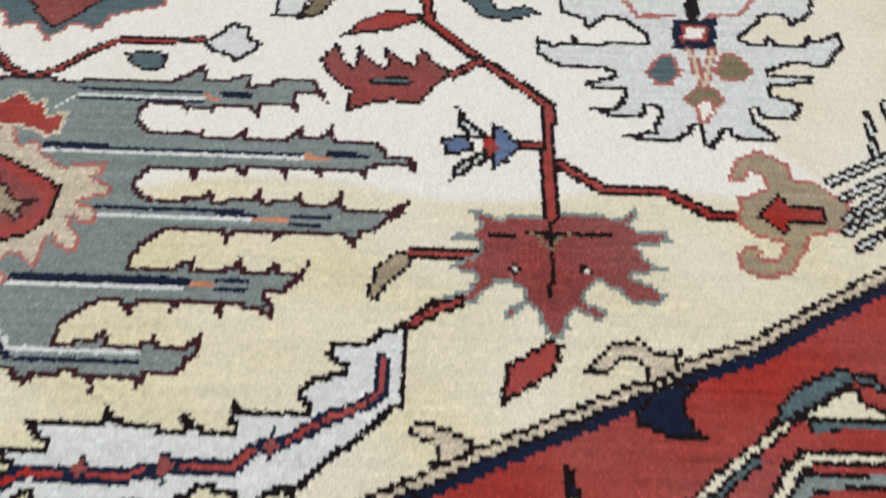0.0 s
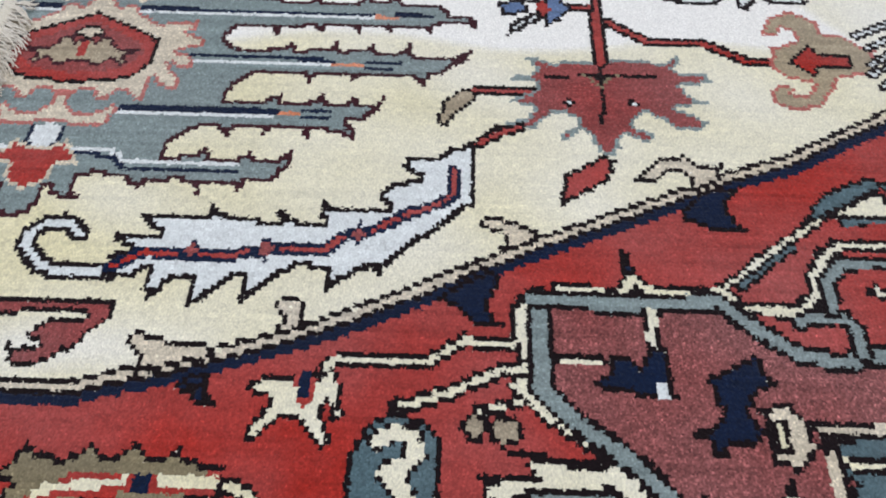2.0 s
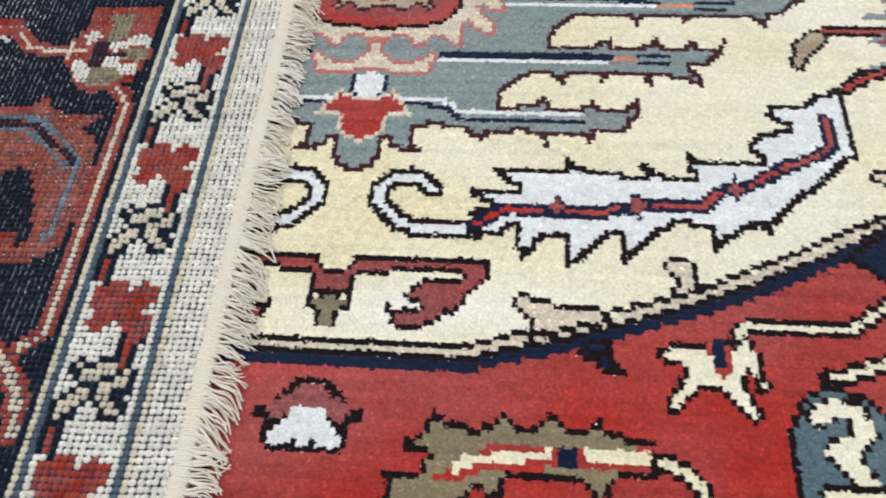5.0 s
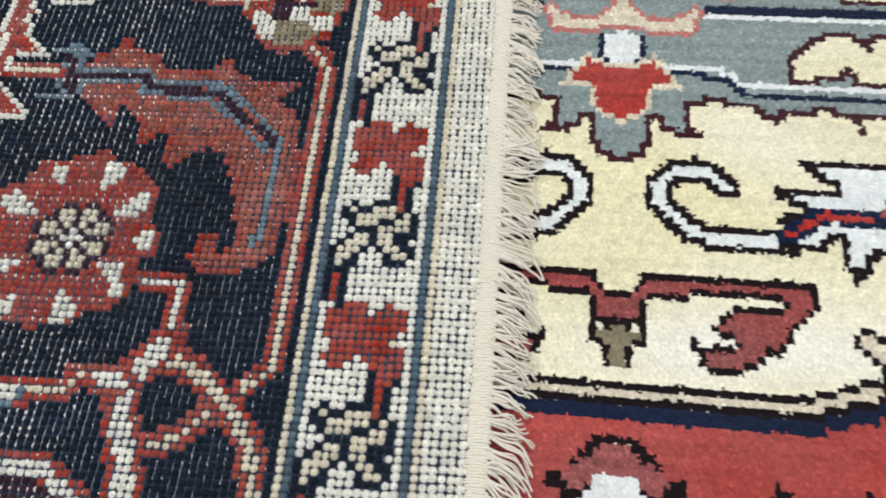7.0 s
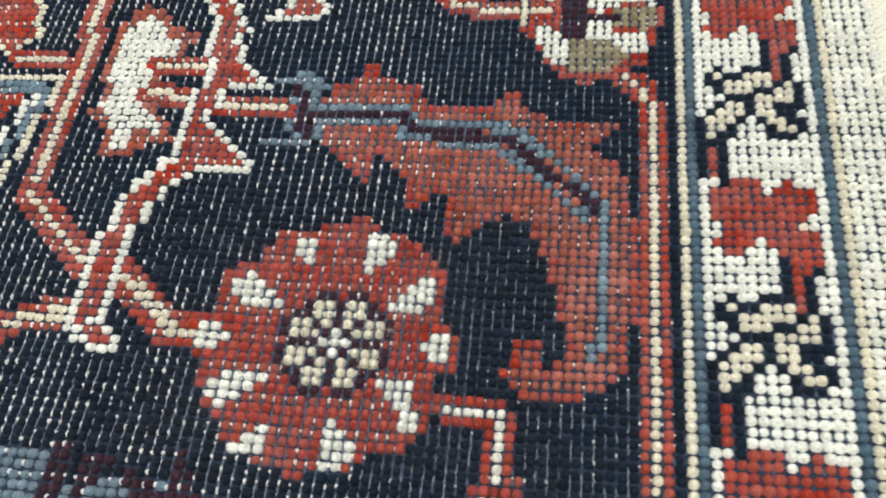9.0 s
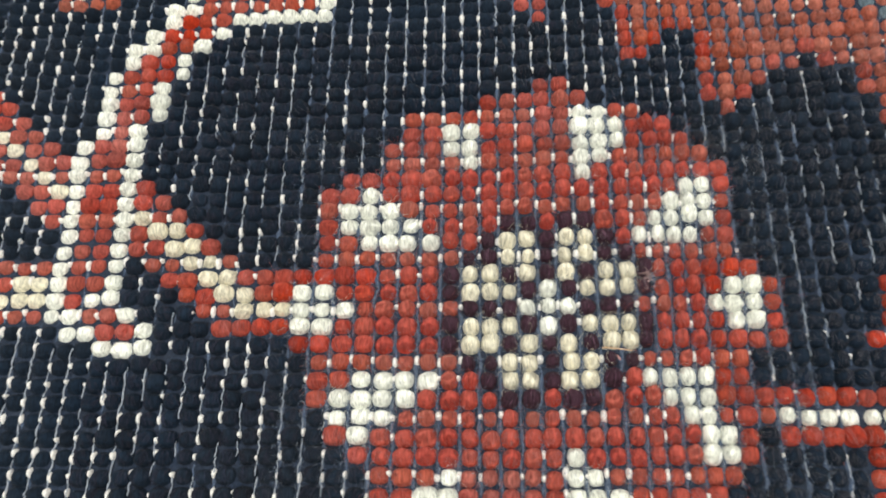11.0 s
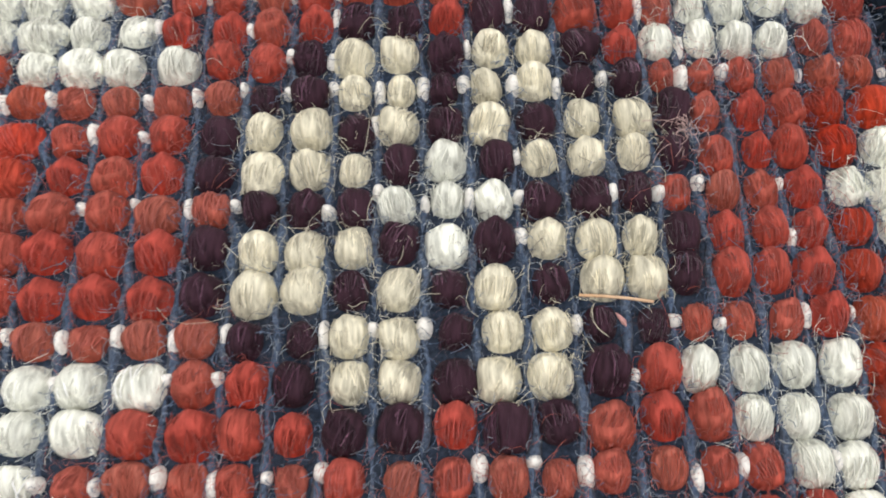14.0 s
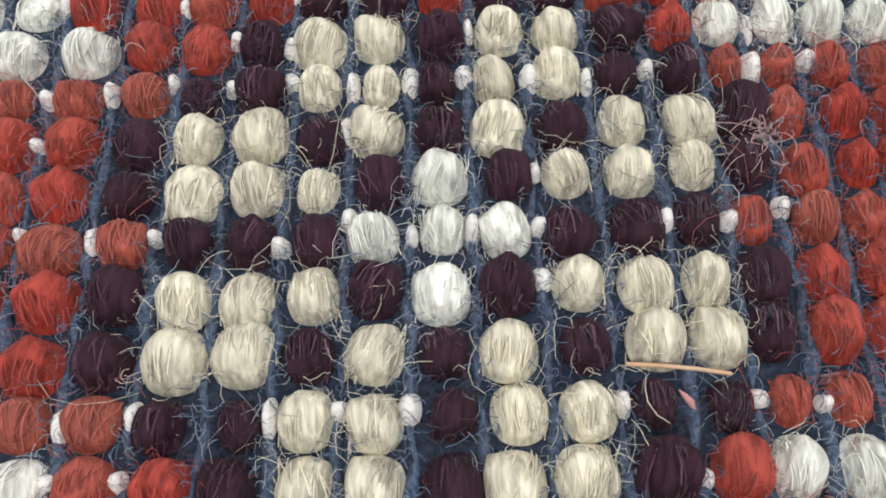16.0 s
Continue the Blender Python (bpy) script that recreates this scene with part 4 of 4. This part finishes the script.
ox, oy = gx_mm[show] + rng.normal(0, 0.10, show.sum()), gy_mm[show] + 0.2 + rng.normal(0, 0.3, show.sum())
fine = np.where(gx_mm[show] > 25, 0.6, 1.0)[:, None]
size = fine * np.stack([rng.uniform(0.34, 0.58, show.sum()), rng.uniform(0.45, 1.1, show.sum()), rng.uniform(0.7, 1.25, show.sum())], -1)
v = dv[None] * size[:, None] + np.stack([ox, oy, np.full(len(ox), BASE + 0.1)], -1)[:, None]
f = df[None] + (np.arange(len(ox)) * len(dv))[:, None, None]
tagged(sheet("warp_cotton", v.reshape(-1, 3) / 1000, f.reshape(-1, 4), WARP, None, reverse), kind="stuff")
run = (navy[:-1] & navy[1:]) & (rng.random(navy[1:].shape) < 0.45 + 0.55 * worn[1:]) & (gx_mm[1:] < 96)
n7 = int(run.sum())
s5 = np.linspace(0, 1, 5)[None]
thread = np.stack([gx_mm[:-1][run][:, None] + rng.normal(0, 0.13, (n7, 5)), gy_mm[:-1][run][:, None] + s5 * ROW,
                   BASE + 0.62 + 0.22 * np.sin(s5 * 3.14 + rng.uniform(0, 3, (n7, 1))) + rng.normal(0, 0.05, (n7, 5))], -1) / 1000
v, f = tubes(thread, np.full((n7, 5), 0.00011) * rng.uniform(0.5, 1.6, (n7, 5)), 3)
tagged(sheet("warp_thread", v, f, THREAD, None, reverse), kind="stuff")

# spun strands lying over the knots, dense on the rosette and thinner beyond it
middle = (np.abs(cols[gc]) <= 14) & (np.abs(brow[gr]) <= 12)
for sel, per, thick in ((middle, 20, 0.000042), (close & ~middle, 13, 0.000058)):
    m = int(sel.sum()) * per
    cx, cy = np.repeat(kx[sel], per)[:, None], np.repeat(ky[sel], per)[:, None]
    ax, ay, az = (np.repeat(q[sel], per)[:, None] for q in (hx, hy, hz))
    u0 = rng.uniform(-0.92, 0.92, (m, 1))
    t5 = np.linspace(-1, 1, 5)[None] * rng.uniform(0.6, 0.98, (m, 1))
    twist = 0.2 * rng.normal(0, 1, (m, 1)) + np.repeat(rng.normal(0, 0.25, int(sel.sum())), per)[:, None]
    u = u0 * np.sqrt(np.clip(1 - 0.55 * t5 ** 2, 0.05, 1)) + twist * t5 + rng.normal(0, 0.015, (m, 5))
    rr = np.clip(u ** 2 + t5 ** 2, 0, 0.995)
    strand = np.stack([cx + ax * u * 0.97, cy + ay * t5 * 0.97, BASE + az * (1 - rr ** 1.05) ** 0.52 + rng.uniform(0.0, 0.08, (m, 1))], -1) / 1000
    v, f = tubes(strand, np.full((m, 5), thick) * rng.uniform(0.6, 1.4, (m, 1)), 3)
    ply = (np.repeat(hue[sel], per, axis=0) + np.array([0.010, 0.006, 0.009, 0])) * np.append(np.where(np.repeat(back.code[sel] == "P", per)[:, None], rng.gamma(2.2, 0.55, (m, 1)) + 0.2, rng.uniform(0.62, 1.40, (m, 1))).repeat(3, 1), np.ones((m, 1)), 1)
    tagged(sheet("spun_wool", v, f, FIBRE, np.repeat(np.clip(ply, 0, 1), len(f) // m, axis=0), reverse), kind="stuff")

# fibres standing off the wool round the rosette's heart
sel = (np.abs(cols[gc]) <= 13) & (np.abs(brow[gr]) <= 11)
per = 26
fxk, fyk = np.repeat(kx[sel], per), np.repeat(ky[sel], per)
m = len(fxk)
ang = rng.uniform(0, 2 * np.pi, m)
bend = rng.normal(0, 2.2, m)
span = rng.gamma(1.6, 0.55, m) + 0.4
s = np.linspace(0, 1, 5)[None]
heading = ang[:, None] + bend[:, None] * s + rng.normal(0, 0.25, (m, 5))
step = span[:, None] * 0.25
px = fxk[:, None] + rng.normal(0, 1.0, (m, 1)) + np.cumsum(np.cos(heading) * step, 1)
py = fyk[:, None] + rng.normal(0, 0.95, (m, 1)) + np.cumsum(np.sin(heading) * step, 1)
pz = BASE + rng.uniform(0.55, 1.25, (m, 1)) + rng.uniform(0.0, 1.0, (m, 1)) * np.sin(s * np.pi) * 0.8
fibre = np.stack([px, py, pz], -1) / 1000
v, f = tubes(fibre, np.full((m, 5), 0.000012) * rng.uniform(0.6, 1.6, (m, 1)), 3)
pale = np.repeat(np.clip(np.repeat(hue[sel], per, axis=0) * rng.uniform(0.9, 1.3, (m, 1)) + 0.03, 0, 1), len(f) // m, axis=0)
tagged(sheet("wool_fuzz", v, f, FIBRE, pale, reverse), kind="stuff")

# down of the weft between the columns and between the knots of a column
m = 15000
g = gaps[(gaps > -46) & (gaps < 44)]
wx = rng.choice(g, (m, 1)) + rng.normal(0, 0.34, (m, 1))
wy = rng.uniform(-36, 34, (m, 1))
ang, bend = rng.uniform(0, 6.28, (m, 1)), rng.normal(0, 2.0, (m, 1))
s = np.linspace(0, 1, 5)[None]
reach = rng.gamma(2.0, 0.3, (m, 1)) + 0.3
down = np.stack([wx + np.cumsum(np.cos(ang + bend * s) * reach / 5, 1), wy + np.cumsum(np.sin(ang + bend * s) * reach / 5, 1),
                 BASE + rng.uniform(0.25, 1.05, (m, 1)) + 0.3 * np.sin(s * 3.14)], -1) / 1000
v, f = tubes(down, np.full((m, 5), 0.000022), 3)
greys = np.array([rgb("6f7f98"), rgb("9aa3ad"), rgb("46546c"), rgb("7d828c"), rgb("5c6b84")])[rng.integers(0, 5, m)]
tagged(sheet("weft_down", v, f, FIBRE, np.repeat(greys, len(f) // m, axis=0), reverse), kind="stuff")

# selvedge band along the rug's end
bm = slab(0.1692, 0.1764, ey0, ey1, 0.0004, 0.0070, 0.0012)
part("selvedge", bm, EDGE, reverse, "cream flat-woven selvedge band")

n = int((ey1 - ey0) / 0.0011)
yy = np.linspace(ey0 + 0.001, ey1 - 0.001, n)[:, None] + rng.normal(0, 0.00008, (n, 6))
xx = np.linspace(0.1688, 0.1767, 6)[None] + rng.normal(0, 0.0003, (n, 1))
zz = 0.0071 - 0.0016 * np.linspace(-1, 1, 6)[None] ** 4 + 0.00018 * np.where((np.arange(n)[:, None] + np.arange(6)[None]) % 2, 1, -1)
v, f = tubes(np.stack([xx + 0 * yy, yy, zz], -1), np.full((n, 6), 0.00058), 5)
tagged(sheet("selvedge_wrapping", v, f, EDGE, None, reverse), kind="stuff")

# fringe: bunches of wavy cotton cords, each leaning its own way over the rug beneath
rng = np.random.default_rng(21)
count = int((ey1 - ey0) / 0.0056)
for i in range(count):
    yb = ey0 + (i + 0.5) * 0.0056 + rng.normal(0, 0.0007)
    k = 7
    s = np.linspace(0, 1, 13)[None]
    length = rng.normal(0.0150, 0.0016) + rng.normal(0, 0.0018, (k, 1))
    lean = rng.normal(-0.0050, 0.0040)
    spread = (np.arange(k)[:, None] / (k - 1) - 0.5 + rng.normal(0, 0.12, (k, 1))) * (0.0022 + 0.0044 * np.sin(np.clip(s * 1.7, 0, 1.57)))
    wave = rng.uniform(0.0006, 0.0017, (k, 1)) * np.sin(s * rng.uniform(5, 9) + rng.normal(rng.uniform(0, 6.28), 0.7, (k, 1))) * s ** 0.7
    curl = rng.normal(0, 0.0022, (k, 1)) * s ** 3
    sx = 0.1760 + length * (s - 0.10 * s ** 4)
    sy = yb + spread + lean * s ** 1.3 + wave + curl
    sz = 0.0058 - 0.0044 * s ** 0.7 + rng.uniform(0.0, 0.0026, (k, 1)) * np.sin(s * np.pi) + (rng.random((k, 1)) - 0.5) * 0.0012
    sz = np.maximum(sz, 0.0006)
    v, f = tubes(np.stack([sx, sy, sz], -1), np.full((k, 13), 0.00048) * rng.uniform(0.75, 1.25, (k, 1)) * np.linspace(1.1, 0.75, 13)[None], 5)
    sheet("tassel", v, f, TASSEL, None, reverse)

# knots of the rosette's heart, each a piece of its own
meshes = {}
for yarn in BACK_DYES:
    for k in range(6):
        dv, df = dome(11)
        shade = np.array(rgb(BACK_DYES[yarn])) * (0.88 + 0.045 * k)
        if yarn == "R":
            shade = np.array(rgb("9f4036")) * (1 - k / 5.5) + madder * k / 5.5
        me_ob = sheet("knot", lumps(dv, 7 * k + ord(yarn), 0.11) / 1000, df, KNOT, np.tile(shade, (len(df), 1)))
        meshes[yarn, k] = me_ob.data
        bpy.data.objects.remove(me_ob)
for i, j in zip(*np.nonzero(near_c & near_r)):
    yarn = str(back.code[i, j])
    ob = new("knot", meshes[yarn, min(int(drift[i, j, 0] * 6), 5) if yarn == "R" else int(rng.integers(0, 6))])
    ob.parent = reverse
    ob.location = (kx[i, j] / 1000, ky[i, j] / 1000, BASE / 1000)
    ob.rotation_euler = (0, 0, rng.normal(0, 0.12))
    ob.scale = (hx[i, j], hy[i, j], hz[i, j])

# straw bit and lint caught on the rug's back
straw = tagged(new("straw"), "short dry straw bit lying on the knotted wool", "straw")
straw.matrix_world = reverse.matrix_world.copy()
pth = np.array([[[8.4, -7.6, 7.72], [10.0, -7.75, 7.80], [11.6, -7.95, 7.80], [13.1, -8.2, 7.72]]]) / 1000
v, f = tubes(pth, np.full((1, 4), 0.00011), 6)
sheet("stalk", v, f, STRAW, None, straw)
lint = tagged(new("lint"), "small pale tuft of loose wool lint on the knots", "lint")
lint.matrix_world = reverse.matrix_world.copy()
m = 42
ang, bend = rng.uniform(0, 6.28, (m, 1)), rng.normal(0, 2.0, (m, 1))
s = np.linspace(0, 1, 7)[None]
reach = rng.gamma(2.0, 0.5, (m, 1)) + 0.4
lx = 16.9 + rng.normal(0, 0.3, (m, 1)) + np.cumsum(np.cos(ang + bend * s) * reach / 7, 1)
ly = 4.5 + rng.normal(0, 0.6, (m, 1)) + np.cumsum(np.sin(ang + bend * s) * reach / 7, 1)
lz = 7.5 + rng.uniform(0, 0.25, (m, 1)) + 0.5 * np.sin(s * 3.14) * rng.random((m, 1))
v, f = tubes(np.stack([lx, ly, lz], -1) / 1000, np.full((m, 7), 0.000022), 3)
sheet("fibre_tuft", v, f, FIBRE, np.tile(rgb("c9a9a4"), (len(f), 1)), lint)

# pink husk caught beside the straw
husk = tagged(new("husk"), "tiny pink seed husk stuck on the wine-coloured knots", "seed husk")
husk.matrix_world = reverse.matrix_world.copy()
pth = np.array([[[10.6, -8.9, 7.85], [10.8, -9.2, 7.95], [11.05, -9.55, 7.95], [11.2, -9.8, 7.8]]]) / 1000
v, f = tubes(pth, np.array([[0.00003, 0.00014, 0.00019, 0.00004]]), 8)
sheet("shell", v, f, HUSK, None, husk)
